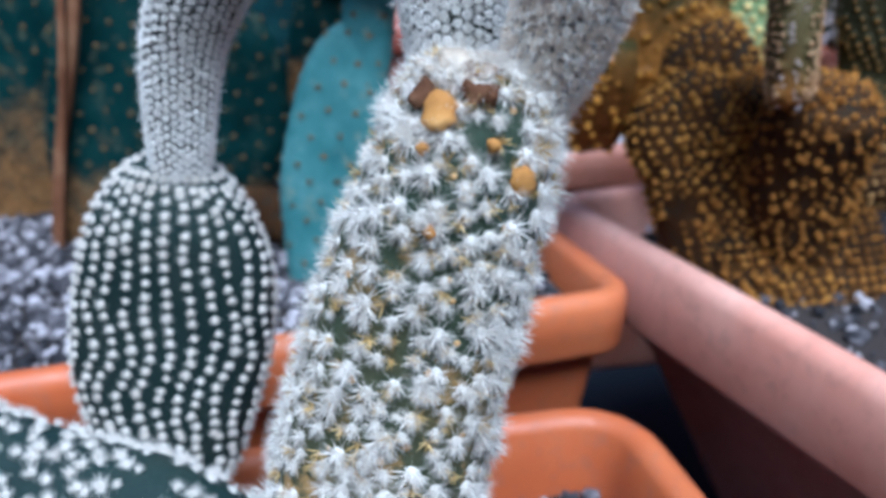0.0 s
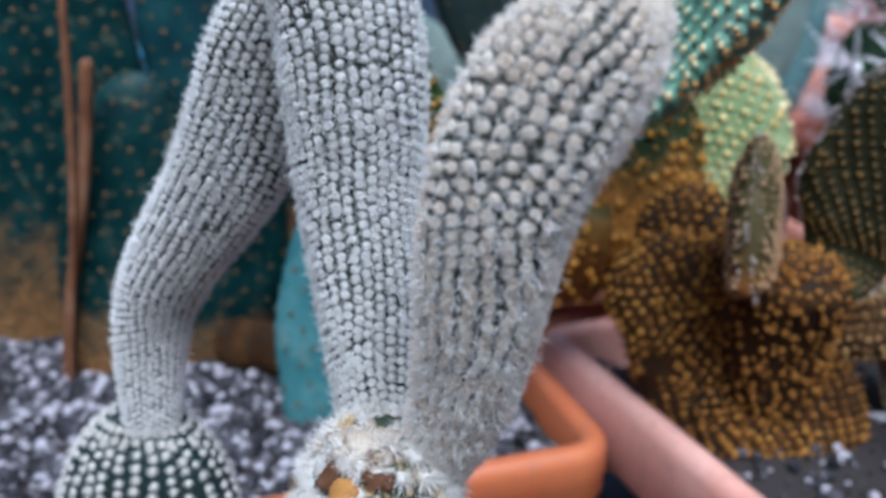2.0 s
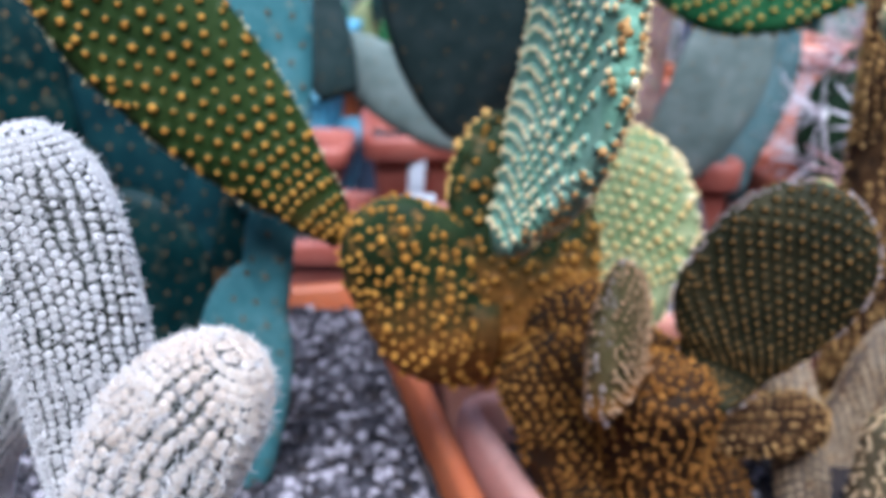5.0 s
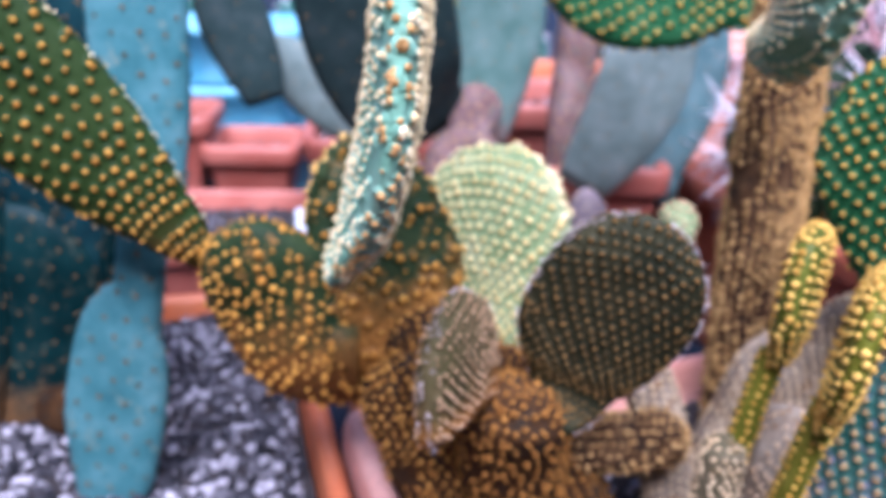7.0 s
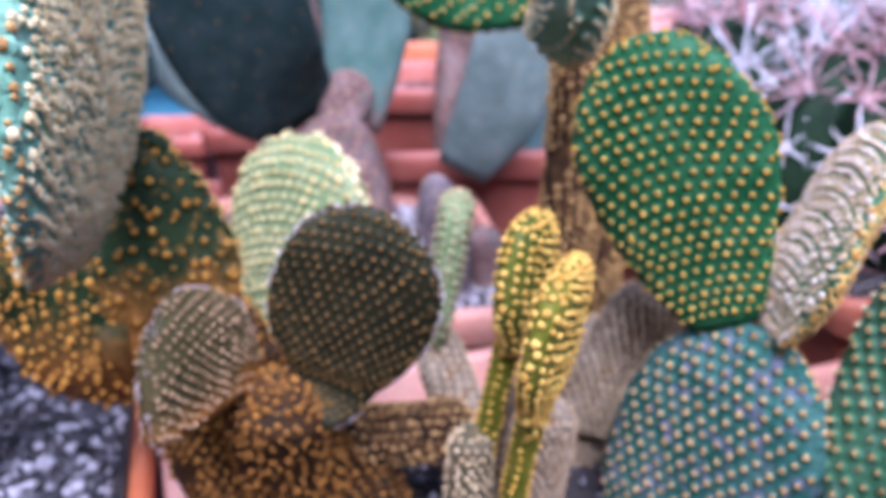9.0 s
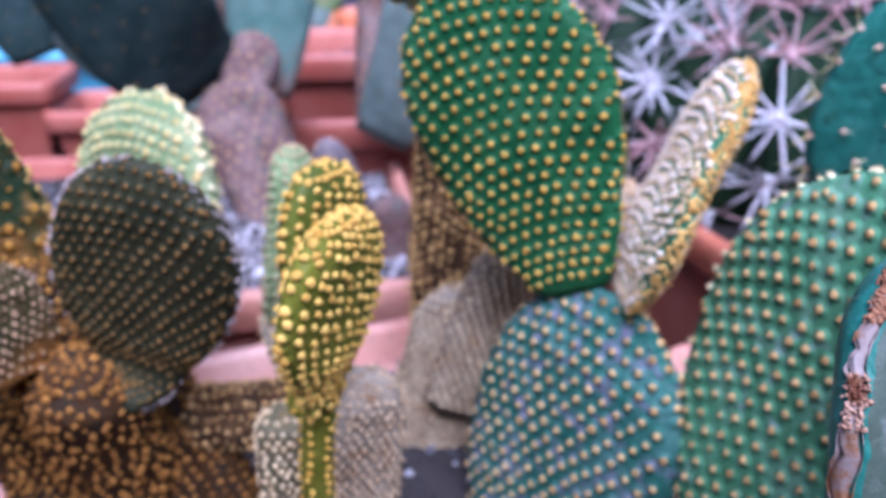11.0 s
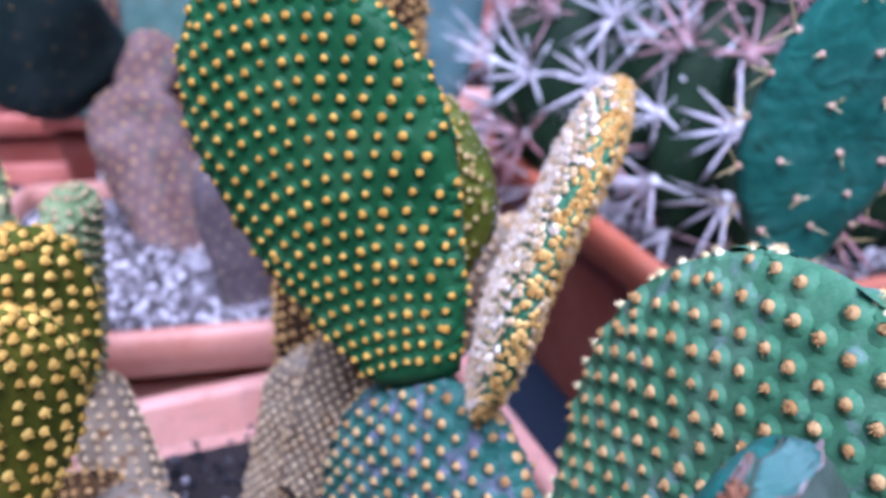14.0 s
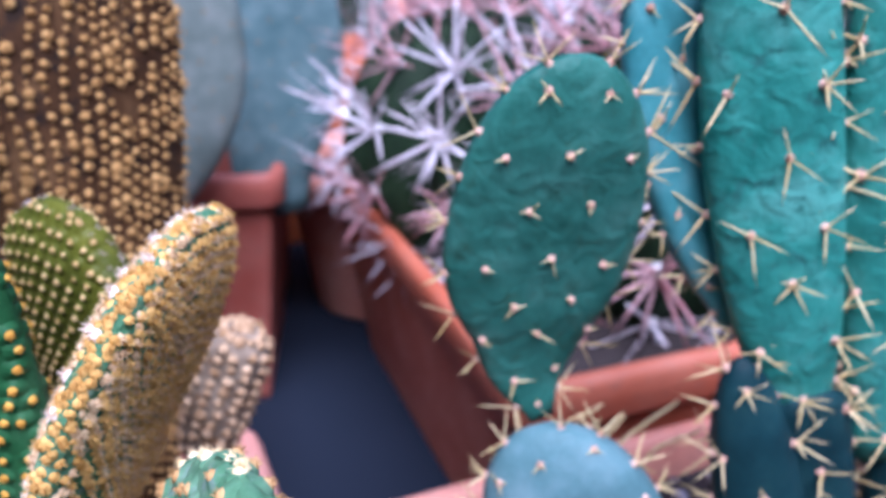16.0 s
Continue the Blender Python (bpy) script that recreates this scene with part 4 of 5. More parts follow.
# ---- bristly yellow cacti in the large trough ----
def bristly_cactus_left():
    p = thing("bristly_cactus", (0.13, 0.375, 0.164), "bristly bunny-ear cactus with gold-dotted dark pads on a corky brown trunk", "cactus")
    pad(p, Body([(0.176, 0.374, 0.145), (0.152, 0.376, 0.20), (0.114, 0.381, 0.264)], 0.100, 0.040, (0.1, -1, 0.2), "stem", neck=0.85, peak=0.4, seed=10), M_CORK, DOMES_BUSHY, M_RUSTTUFT, 0.0058, 0.00135, "ribs", "trunk", "old corky brown trunk pad", 40, 40, 10, 0.25, rib=dict(jitter=0.07, sway_by=0.5), patchy=0.12)
    pad(p, Body([(0.1744, 0.3721, 0.1487), (0.1365, 0.3749, 0.2071), (0.0933, 0.3825, 0.2667)], 0.0562, 0.0400, (0.10, -0.98, 0.20), "stem", neck=0.9, peak=0.4, seed=113), M_CORK, DOMES_BUSHY, M_RUSTTUFT_LIT, 0.0058, 0.00135, "ribs", "trunk", "old corky brown trunk pad", 36, 36, 113, 0.25, rib=dict(jitter=0.08, sway_by=0.6))
    pad(p, Body([(0.0817, 0.3834, 0.2585), (0.0612, 0.3826, 0.2606), (0.0411, 0.3813, 0.2954), (0.0242, 0.3731, 0.3305)], 0.0691, 0.0260, (0.20, -0.85, -0.48), "pad", neck=0.8, peak=0.5, seed=11), M_DARKCORK, DOMES_BUSHY, M_GOLDTUFT, 0.0066, 0.00130, "lattice", "pad", "dark green pad turning brown at its base", 34, 36, 11, 0.35, jitter=0.14)
    pad(p, Body([(0.0084, 0.3830, 0.3090), (-0.0090, 0.3751, 0.3341), (-0.0515, 0.3579, 0.3900), (-0.1046, 0.3385, 0.4557)], 0.0634, 0.0180, (0.21, -0.95, 0.21), "pad", neck=0.2, peak=0.62, seed=12, taper=1.1), M_BIGLEFT, DOMES, M_GOLDTUFT, 0.0079, 0.00128, "lattice", "pad", "large deep green pad with gold dots", 44, 44, 12, 0.15, 0.9, edge_size=0.8, edge_step=0.4, edge_mat=M_CREAMTUFT)
    pad(p, Body([(0.0796, 0.3201, 0.3286), (0.0926, 0.3247, 0.3583), (0.1040, 0.3229, 0.4102), (0.1093, 0.3138, 0.4802)], 0.1479, 0.0160, (0.99, 0.12, -0.01), "pad", neck=0.12, taper=0.55, peak=0.6, seed=13), M_MINT, DOMES, M_CREAMTUFT, 0.0080, 0.00128, "lattice", "pad", "green pad on edge with tan-dotted rim", 44, 44, 13, 0.2, 0.1, edge_size=1.1, edge_step=0.20, edge_mat=M_CORKTUFT, edge_tufts=DOMES_BUSHY, extra=((DOMES_BUSHY, M_CREAMTUFT, 0.0050, 0.0017, 1),))
    pad(p, Body([(0.1115, 0.3888, 0.2514), (0.0980, 0.3874, 0.2898), (0.0792, 0.3997, 0.3681)], 0.0719, 0.0180, (0.31, -0.90, 0.30), "pad", neck=0.55, peak=0.5, seed=14), M_DARKGREEN, DOMES, M_GOLDTUFT, 0.0080, 0.00125, "lattice", "pad", "dark pad with an orange corky edge", 36, 36, 14, 0.3, jitter=0.2, edge_size=1.35, edge_step=0.30, edge_mat=M_AMBERTUFT)
    pad(p, Body([(0.1412, 0.4345, 0.2272), (0.1408, 0.4596, 0.2614), (0.1469, 0.4863, 0.3450)], 0.0958, 0.0240, (-0.49, -0.85, 0.21), "pad", neck=0.5, peak=0.62, seed=15), M_PALE, DOMES, M_BUTTERTUFT, 0.0070, 0.00155, "lattice", "pad", "pale green pad with cream cushions", 36, 40, 15, 0.15, edge_mat=M_CREAMTUFT, edge_step=0.35, edge_size=1.25)
    pad(p, Body([(0.1346, 0.3252, 0.2694), (0.1320, 0.3257, 0.2790), (0.1265, 0.3152, 0.3245)], 0.0704, 0.0170, (0.91, -0.37, 0.17), "pad", neck=0.85, peak=0.25, round_tip=0.62, seed=16), M_PINKGREEN, DOMES, M_BRONZETUFT, 0.0046, 0.00092, "lattice", "pad", "bronze pad with rows of pinkish bristles", 36, 40, 16, 0.2, edge_size=2.1, edge_step=0.22, edge_mat=M_FRINGE, edge_tufts=BRISTLES)
    pad(p, Body([(0.1715, 0.3383, 0.2562), (0.1820, 0.3488, 0.2738), (0.2045, 0.3260, 0.3568)], 0.0699, 0.0170, (0.02, -0.94, 0.33), "pad", neck=0.3, peak=0.6, seed=17, taper=1.25, round_tip=0.5), M_DARK, DOMES, M_OLIVETUFT, 0.0052, 0.00086, "lattice", "pad", "dark olive pad with fine brown dots", 40, 44, 17, 0.15, edge_size=2.4, edge_step=0.2, edge_mat=M_FRINGE, edge_tufts=BRISTLES)
    pad(p, Body([(0.138, 0.378, 0.205), (0.120, 0.383, 0.250), (0.106, 0.389, 0.292)], 0.062, 0.024, (0.1, -1, 0.2), "stem", neck=0.95, peak=0.4, seed=114), M_CORK, DOMES_BUSHY, M_RUSTTUFT_LIT, 0.0058, 0.00135, "ribs", "trunk", "corky neck of the trunk, tufts coloured as lit", 32, 32, 114, 0.3, rib=dict(jitter=0.1, sway_by=0.6))
    pad(p, Body([(0.160, 0.372, 0.190), (0.156, 0.354, 0.236), (0.160, 0.338, 0.272)], 0.050, 0.036, (0.1, -1, 0.3), "stem", neck=0.9, peak=0.4, seed=110), M_CORK, DOMES_BUSHY, M_RUSTTUFT, 0.0056, 0.0013, "ribs", "branch", "short corky branch carrying two pads", 30, 32, 110, 0.25, rib=dict(jitter=0.2, sway_by=1.2))
    pad(p, Body([(0.1476, 0.3912, 0.2196), (0.1650, 0.3863, 0.2196), (0.2017, 0.3841, 0.2182), (0.2457, 0.3884, 0.2216)], 0.0290, 0.0290, (0.03, -0.94, 0.34), "stem", neck=0.95, peak=0.3, seed=18), M_CORK_TAN, DOMES_FLAT, M_CORKTUFT, 0.0050, 0.0011, "ribs", "branch", "brown branch lying across, pale on top", 40, 24, 18, 0.3, rib=dict(jitter=0.14, sway_by=0.8))
    pad(p, Body([(0.2193, 0.4218, 0.2535), (0.2240, 0.4143, 0.2666), (0.2352, 0.4114, 0.3368)], 0.0294, 0.0160, (1.00, 0.00, 0.00), "stem", neck=0.55, peak=0.4, seed=19), M_PALE, DOMES, M_TANTUFT, 0.0055, 0.0010, "ribs", "pad", "slender pale green pad", 30, 24, 19)
    return p


bristly_cactus_left()


def bristly_cactus_right():
    p = thing("bristly_cactus", (0.31, 0.42, 0.164), "bristly bunny-ear cactus with fresh green yellow-dotted pads on corky trunks", "cactus")
    # young finger pads
    pad(p, Body([(0.2568, 0.3239, 0.3002), (0.2606, 0.3221, 0.3105), (0.2636, 0.3200, 0.3590)], 0.0394, 0.0125, (0.85, -0.53, -0.01), "pad", neck=0.35, peak=0.62, seed=20), M_OLIVE, DOMES_FLAT, M_LEMONTUFT, 0.0053, 0.00130, "ribs", "pad", "young yellow-green pad", 34, 32, 20, 0.08, 0.15, edge_size=1.15, rib=dict(along=0.84, jitter=0.09, sway_by=0.4))
    pad(p, Body([(0.2655, 0.2871, 0.2994), (0.2664, 0.2858, 0.3048), (0.2739, 0.2828, 0.3554)], 0.0511, 0.0115, (0.91, -0.40, -0.01), "pad", neck=0.3, peak=0.55, seed=21, taper=0.68), M_YELLOW, DOMES_FLAT, M_LEMONTUFT, 0.0055, 0.00132, "ribs", "pad", "young yellow-green pad with bright cushions", 38, 32, 21, 0.08, 0.15, edge_size=1.2, rib=dict(along=0.84, jitter=0.09, sway_by=0.4))
    pad(p, Body([(0.2565, 0.303, 0.215), (0.2600, 0.2915, 0.2680), (0.2657, 0.2870, 0.3045)], 0.0105, 0.010, (0.3, -1, 0.1), "stem", neck=0.95, peak=0.4, seed=121), M_YELLOW, DOMES_FLAT, M_YELLOWTUFT, 0.0048, 0.0010, "ribs", "stalk", "thin yellow-green stalk", 20, 18, 121)
    pad(p, Body([(0.2440, 0.322, 0.235), (0.2500, 0.3225, 0.270), (0.2568, 0.3238, 0.306)], 0.0105, 0.010, (0.3, -1, 0.1), "stem", neck=0.95, peak=0.4, seed=122), M_YELLOW, DOMES_FLAT, M_YELLOWTUFT, 0.0048, 0.0010, "ribs", "stalk", "thin yellow-green stalk", 20, 18, 122)
    pad(p, Body([(0.262, 0.345, 0.165), (0.266, 0.340, 0.21), (0.273, 0.333, 0.272)], 0.032, 0.026, (0.3, -1, 0.1), "stem", neck=0.9, peak=0.4, seed=22), M_CORK_GREY, DOMES_FLAT, M_TANTUFT, 0.0038, 0.00105, "lattice", "trunk", "tan corky stem with a fine net of bristles", 30, 28, 22, jitter=0.1)
    pad(p, Body([(0.243, 0.330, 0.165), (0.241, 0.322, 0.22), (0.2420, 0.319, 0.2660)], 0.019, 0.017, (0.3, -1, 0.1), "stem", neck=0.9, peak=0.4, seed=23), M_STEMGREEN, DOMES_FLAT, M_BEIGETUFT, 0.0040, 0.00105, "lattice", "trunk", "yellow-green corky stem", 30, 26, 23, jitter=0.1)
    pad(p, Body([(0.243, 0.385, 0.165), (0.238, 0.405, 0.21), (0.2205, 0.4210, 0.2590)], 0.026, 0.022, (0.3, -1, 0.1), "stem", neck=0.9, peak=0.4, seed=24), M_CORK_GREY, DOMES_FLAT, M_BEIGETUFT, 0.0055, 0.0012, "ribs", "trunk", "grey corky stem", 24, 24, 24)
    # round-topped corky pad and the tall flattened trunk
    pad(p, Body([(0.2813, 0.4516, 0.1368), (0.2980, 0.4458, 0.1863), (0.3170, 0.4401, 0.2549)], 0.0542, 0.0300, (-0.11, -0.94, 0.33), "stem", neck=0.9, peak=0.4, seed=25), M_CORK_GREY, DOMES_FLAT, M_BEIGETUFT, 0.0044, 0.0011, "lattice", "trunk", "round-topped corky pad with a fine net of bristles", 34, 36, 25)
    pad(p, Body([(0.308, 0.436, 0.190), (0.326, 0.428, 0.245), (0.344, 0.418, 0.287)], 0.046, 0.022, (0.1, -1, 0.3), "stem", neck=0.9, peak=0.4, seed=125), M_CORK_GREY, DOMES_FLAT, M_BEIGETUFT, 0.0046, 0.0011, "lattice", "pad", "grey-pink corky pad", 28, 30, 125)
    pad(p, Body([(0.3062, 0.4914, 0.1569), (0.3105, 0.5132, 0.2517), (0.3170, 0.5354, 0.3469), (0.3197, 0.5549, 0.4374)], 0.0844, 0.0360, (0.80, -0.60, -0.02), "stem", neck=0.75, peak=0.5, seed=26), M_CORK_TAN, DOMES_BUSHY, M_KNOBTUFT, 0.0058, 0.00165, "ribs", "trunk", "tall flattened trunk covered in tan cushions", 44, 40, 26, 0.25, rib=dict(jitter=0.09, sway_by=0.8), patchy=0.14)
    pad(p, Body([(0.2870, 0.4701, 0.4019), (0.2863, 0.4307, 0.4214), (0.2837, 0.3914, 0.4669)], 0.0400, 0.0340, (-0.49, -0.55, 0.68), "pad", neck=0.7, peak=0.5, seed=27), M_MINT, DOMES, M_CREAMTUFT, 0.0044, 0.0015, "lattice", "pad", "small green pad on the trunk top", 30, 30, 27)
    pad(p, Body([(0.3334, 0.5990, 0.4304), (0.2910, 0.6159, 0.4344), (0.2538, 0.6230, 0.4364), (0.1721, 0.6451, 0.4402)], 0.1071, 0.0220, (0.08, -0.97, 0.22), "pad", neck=0.25, peak=0.6, seed=28), M_GREEN, DOMES, M_YELLOWTUFT, 0.0095, 0.0017, "lattice", "pad", "green pad leaning back", 34, 40, 28)
    # main green pads
    pad(p, Body([(0.3362, 0.3679, 0.1311), (0.3447, 0.3639, 0.1797), (0.3557, 0.3575, 0.2378), (0.3681, 0.3534, 0.2940)], 0.1003, 0.0220, (-0.53, -0.68, 0.51), "pad", neck=0.45, peak=0.55, seed=29), M_GREYGREEN, DOMES, M_PEACHTUFT, 0.0074, 0.00150, "lattice", "pad", "blue-grey green pad with scorched patches", 44, 44, 29, edge_size=1.1)
    pad(p, Body([(0.3538, 0.3640, 0.2920), (0.3419, 0.3704, 0.3227), (0.3238, 0.3760, 0.3662), (0.3107, 0.3815, 0.4145)], 0.0823, 0.0180, (-0.33, -0.92, -0.19), "pad", neck=0.36, peak=0.60, seed=30), M_GREEN, DOMES, M_YELLOWTUFT, 0.0064, 0.00120, "lattice", "pad", "fresh green pad dotted with yellow cushions", 50, 48, 30, edge_size=0.95, edge_step=0.6)
    pad(p, Body([(0.3705, 0.3575, 0.2890), (0.3830, 0.3597, 0.3248), (0.3966, 0.3644, 0.3541), (0.4091, 0.3686, 0.3806)], 0.0832, 0.0110, (0.98, -0.04, 0.21), "pad", neck=0.35, peak=0.55, seed=31), M_BLUEGREEN, DOMES_BUSHY, M_BEIGETUFT, 0.0042, 0.00115, "lattice", "pad", "slim pad seen on edge with an orange base", 40, 30, 31, edge_size=1.05, edge_step=0.11, edge_mat=M_AMBERTUFT, edge_tufts=DOMES_BUSHY, extra=((DOMES_BUSHY, M_ROSETUFT, 0.0062, 0.0014, -1), (DOMES_BUSHY, M_AMBERTUFT, 0.0036, 0.0012, 1)))
    pad(p, Body([(0.3483, 0.4278, 0.2884), (0.3503, 0.4214, 0.3078), (0.3547, 0.4157, 0.3679)], 0.0575, 0.0150, (-0.48, -0.84, 0.25), "pad", neck=0.4, peak=0.55, seed=32), M_OLIVE, DOMES, M_STRAWTUFT, 0.0050, 0.0010, "lattice", "pad", "small olive-green pad", 30, 30, 32, edge_size=1.5, edge_step=0.22, edge_mat=M_FRINGE, edge_tufts=BRISTLES)
    pad(p, Body([(0.3706, 0.4631, 0.2494), (0.3755, 0.4621, 0.2648), (0.3910, 0.4610, 0.3033)], 0.0253, 0.0220, (0.02, -1.00, 0.09), "stem", neck=0.7, peak=0.5, seed=33), M_CORK_GREY, DOMES_FLAT, M_TANTUFT, 0.0058, 0.0019, "ribs", "pad", "knobbly dried pad", 20, 20, 33)
    pad(p, Body([(0.4101, 0.2726, 0.1708), (0.4165, 0.2774, 0.2226), (0.4268, 0.2864, 0.2807), (0.4351, 0.2888, 0.3630)], 0.1295, 0.0200, (-0.81, -0.45, 0.37), "pad", neck=0.2, peak=0.63, round_tip=0.55, seed=34), M_BLUEGREEN, DOMES, M_PEACHTUFT, 0.0075, 0.00140, "lattice", "pad", "broad green pad with bristly cream cushions", 50, 48, 34, edge_size=0.9, edge_step=0.5, edge_mat=M_CREAMTUFT, edge_tufts=DOMES_BUSHY)
    return p


bristly_cactus_right()


def band_on(body, s, th0, th1, lift, ragged, cols, rng):
    """A strip of the surface, lifted off it, with ragged sides."""
    rows = []
    for k, q in enumerate(s):
        a, c = th0[k] + rng.normal(0, ragged), th1[k] + rng.normal(0, ragged)
        th = np.linspace(a, c, cols)
        up = lift * np.sin(np.linspace(0.0, 1, cols) * np.pi) ** 0.5 + rng.normal(0, lift * 0.22, cols)
        up[[0, -1]] = -0.0005
        rows.append(body.at(np.full(cols, q), th) + body.normal(np.full(cols, q), th) * up[:, None])
    v = np.vstack(rows)
    i, j = np.meshgrid(np.arange(len(s) - 1), np.arange(cols - 1), indexing="ij")
    return v, np.stack([i * cols + j, i * cols + j + 1, (i + 1) * cols + j + 1, (i + 1) * cols + j], -1).reshape(-1, 4)


def scarred_cactus():
    p = thing("prickly_pear", (0.405, 0.22, 0.164), "smooth grey-green prickly pear pad with a corky scarred edge", "cactus")
    base = np.array(p.location)
    body = Body([(0.4123, 0.1995, 0.1520), (0.4067, 0.2086, 0.2468), (0.4056, 0.2239, 0.3167), (0.4054, 0.2354, 0.3634)], 0.0620, 0.0170, (0.78, -0.53, 0.33), "stem", neck=0.95, peak=0.3, seed=40)
    pad(p, body, M_SPINED, label="waxy blue-green pad", rows=44, cols=40)
    rng = np.random.default_rng(40)
    s = 1 - (1 - np.linspace(0.0, 0.985, 90)) ** 1.6
    edge = 3.06 + 0.06 * np.sin(17 * s) + 0.05 * np.sin(43 * s) + 0.03 * np.sin(97 * s)
    v, f = band_on(body, s, np.full(len(s), 0.1), edge, 0.0007, 0.01, 14, rng)
    part("worn_face", mesh_of("worn_face", v - base, f, [M_CUT]), p, "smooth dull grey-green face")
    wide = 0.07 + 0.20 * np.abs(np.sin(13 * s + 0.6)) * np.abs(np.sin(29 * s)) + rng.uniform(0, 0.10, len(s))
    v, f = band_on(body, s, edge - 0.05, edge + wide, 0.0011, 0.03, 9, rng)
    part("scar_ridge", mesh_of("scar_ridge", v - base, f, [M_SCARBAND]), p, "brown and white corky scar along the edge")
    for side, label in ((edge - 0.05, "thin pale lip beside the scar"), (edge + wide, "thin pale lip beside the scar")):
        v, f = band_on(body, s, side - 0.009, side + 0.009, 0.0012, 0.012, 5, rng)
        part("scar_lip", mesh_of("scar_lip", v - base, f, [M_SCARBAND]), p, label)
    for s0, s1, count in ((0.945, 0.992, 300), (0.85, 0.90, 160), (0.70, 0.75, 140), (0.55, 0.60, 120), (0.36, 0.42, 90)):
        q = rng.uniform(s0, s1, count)
        th = np.interp(q, s, edge) + rng.normal(0.06, 0.07, count)
        at, out = body.at(q, th), body.normal(q, th)
        v, f = [], []
        for k in range(count):
            r = rng.uniform(0.00025, 0.0008)
            axes = np.array([[1, 0, 0], [-1, 0, 0], [0, 1, 0], [0, -1, 0], [0, 0, 1], [0, 0, -1]]) * rng.uniform(0.6, 1.3, (6, 1)) * r
            v.append(at[k] + out[k] * rng.uniform(0.0004, 0.0016) + axes)
            f.append(np.array([[0, 2, 4], [2, 1, 4], [1, 3, 4], [3, 0, 4], [2, 0, 5], [1, 2, 5], [3, 1, 5], [0, 3, 5]]) + 6 * k)
        part("scar_crumb", mesh_of("scar_crumb", np.vstack(v) - base, np.vstack(f), [M_SCAR]), p, "rusty brown crumbs in the scar", "stuff")
    top = np.linspace(0.984, 0.9975, 24)
    v, f = band_on(body, top, np.full(24, 0.5), np.full(24, 2.75), 0.0016, 0.004, 14, rng)
    part("tip_facet", mesh_of("tip_facet", v - base, f, [M_FACET]), p, "dull mint strip at the tip")
    th = np.linspace(0.5, 2.8, 40)
    low = 0.983 + 0.0012 * np.sin(9 * th) + rng.normal(0, 0.0003, 40)
    v = np.vstack([body.at(low + k * 0.0006, th) + body.normal(low + k * 0.0006, th) * h for k, h in ((0, 0.0004), (1, 0.0019), (2, 0.0019), (3, 0.0004))])
    i, j = np.meshgrid(np.arange(3), np.arange(39), indexing="ij")
    f = np.stack([i * 40 + j, i * 40 + j + 1, (i + 1) * 40 + j + 1, (i + 1) * 40 + j], -1).reshape(-1, 4)
    part("facet_rim", mesh_of("facet_rim", v - base, f, [M_SCARBAND]), p, "thin whitish rim under the strip")
    for s0, s1, t0, t1 in ((0.70, 0.86, 1.6, 1.15), (0.86, 0.94, 2.1, 1.3), (0.52, 0.70, 1.2, 1.6), (0.90, 0.92, 1.3, 0.7), (0.40, 0.52, 1.9, 1.7)):
        q = np.linspace(s0, s1, 14)
        mid = np.linspace(t0, t1, 14) + rng.normal(0, 0.02, 14)
        v, f = band_on(body, q, mid - 0.004, mid + 0.004, 0.0008, 0.006, 5, rng)
        part("crack", mesh_of("crack", v - base, f, [M_SCARBAND]), p, "thin pale crack")
    return p


scarred_cactus()


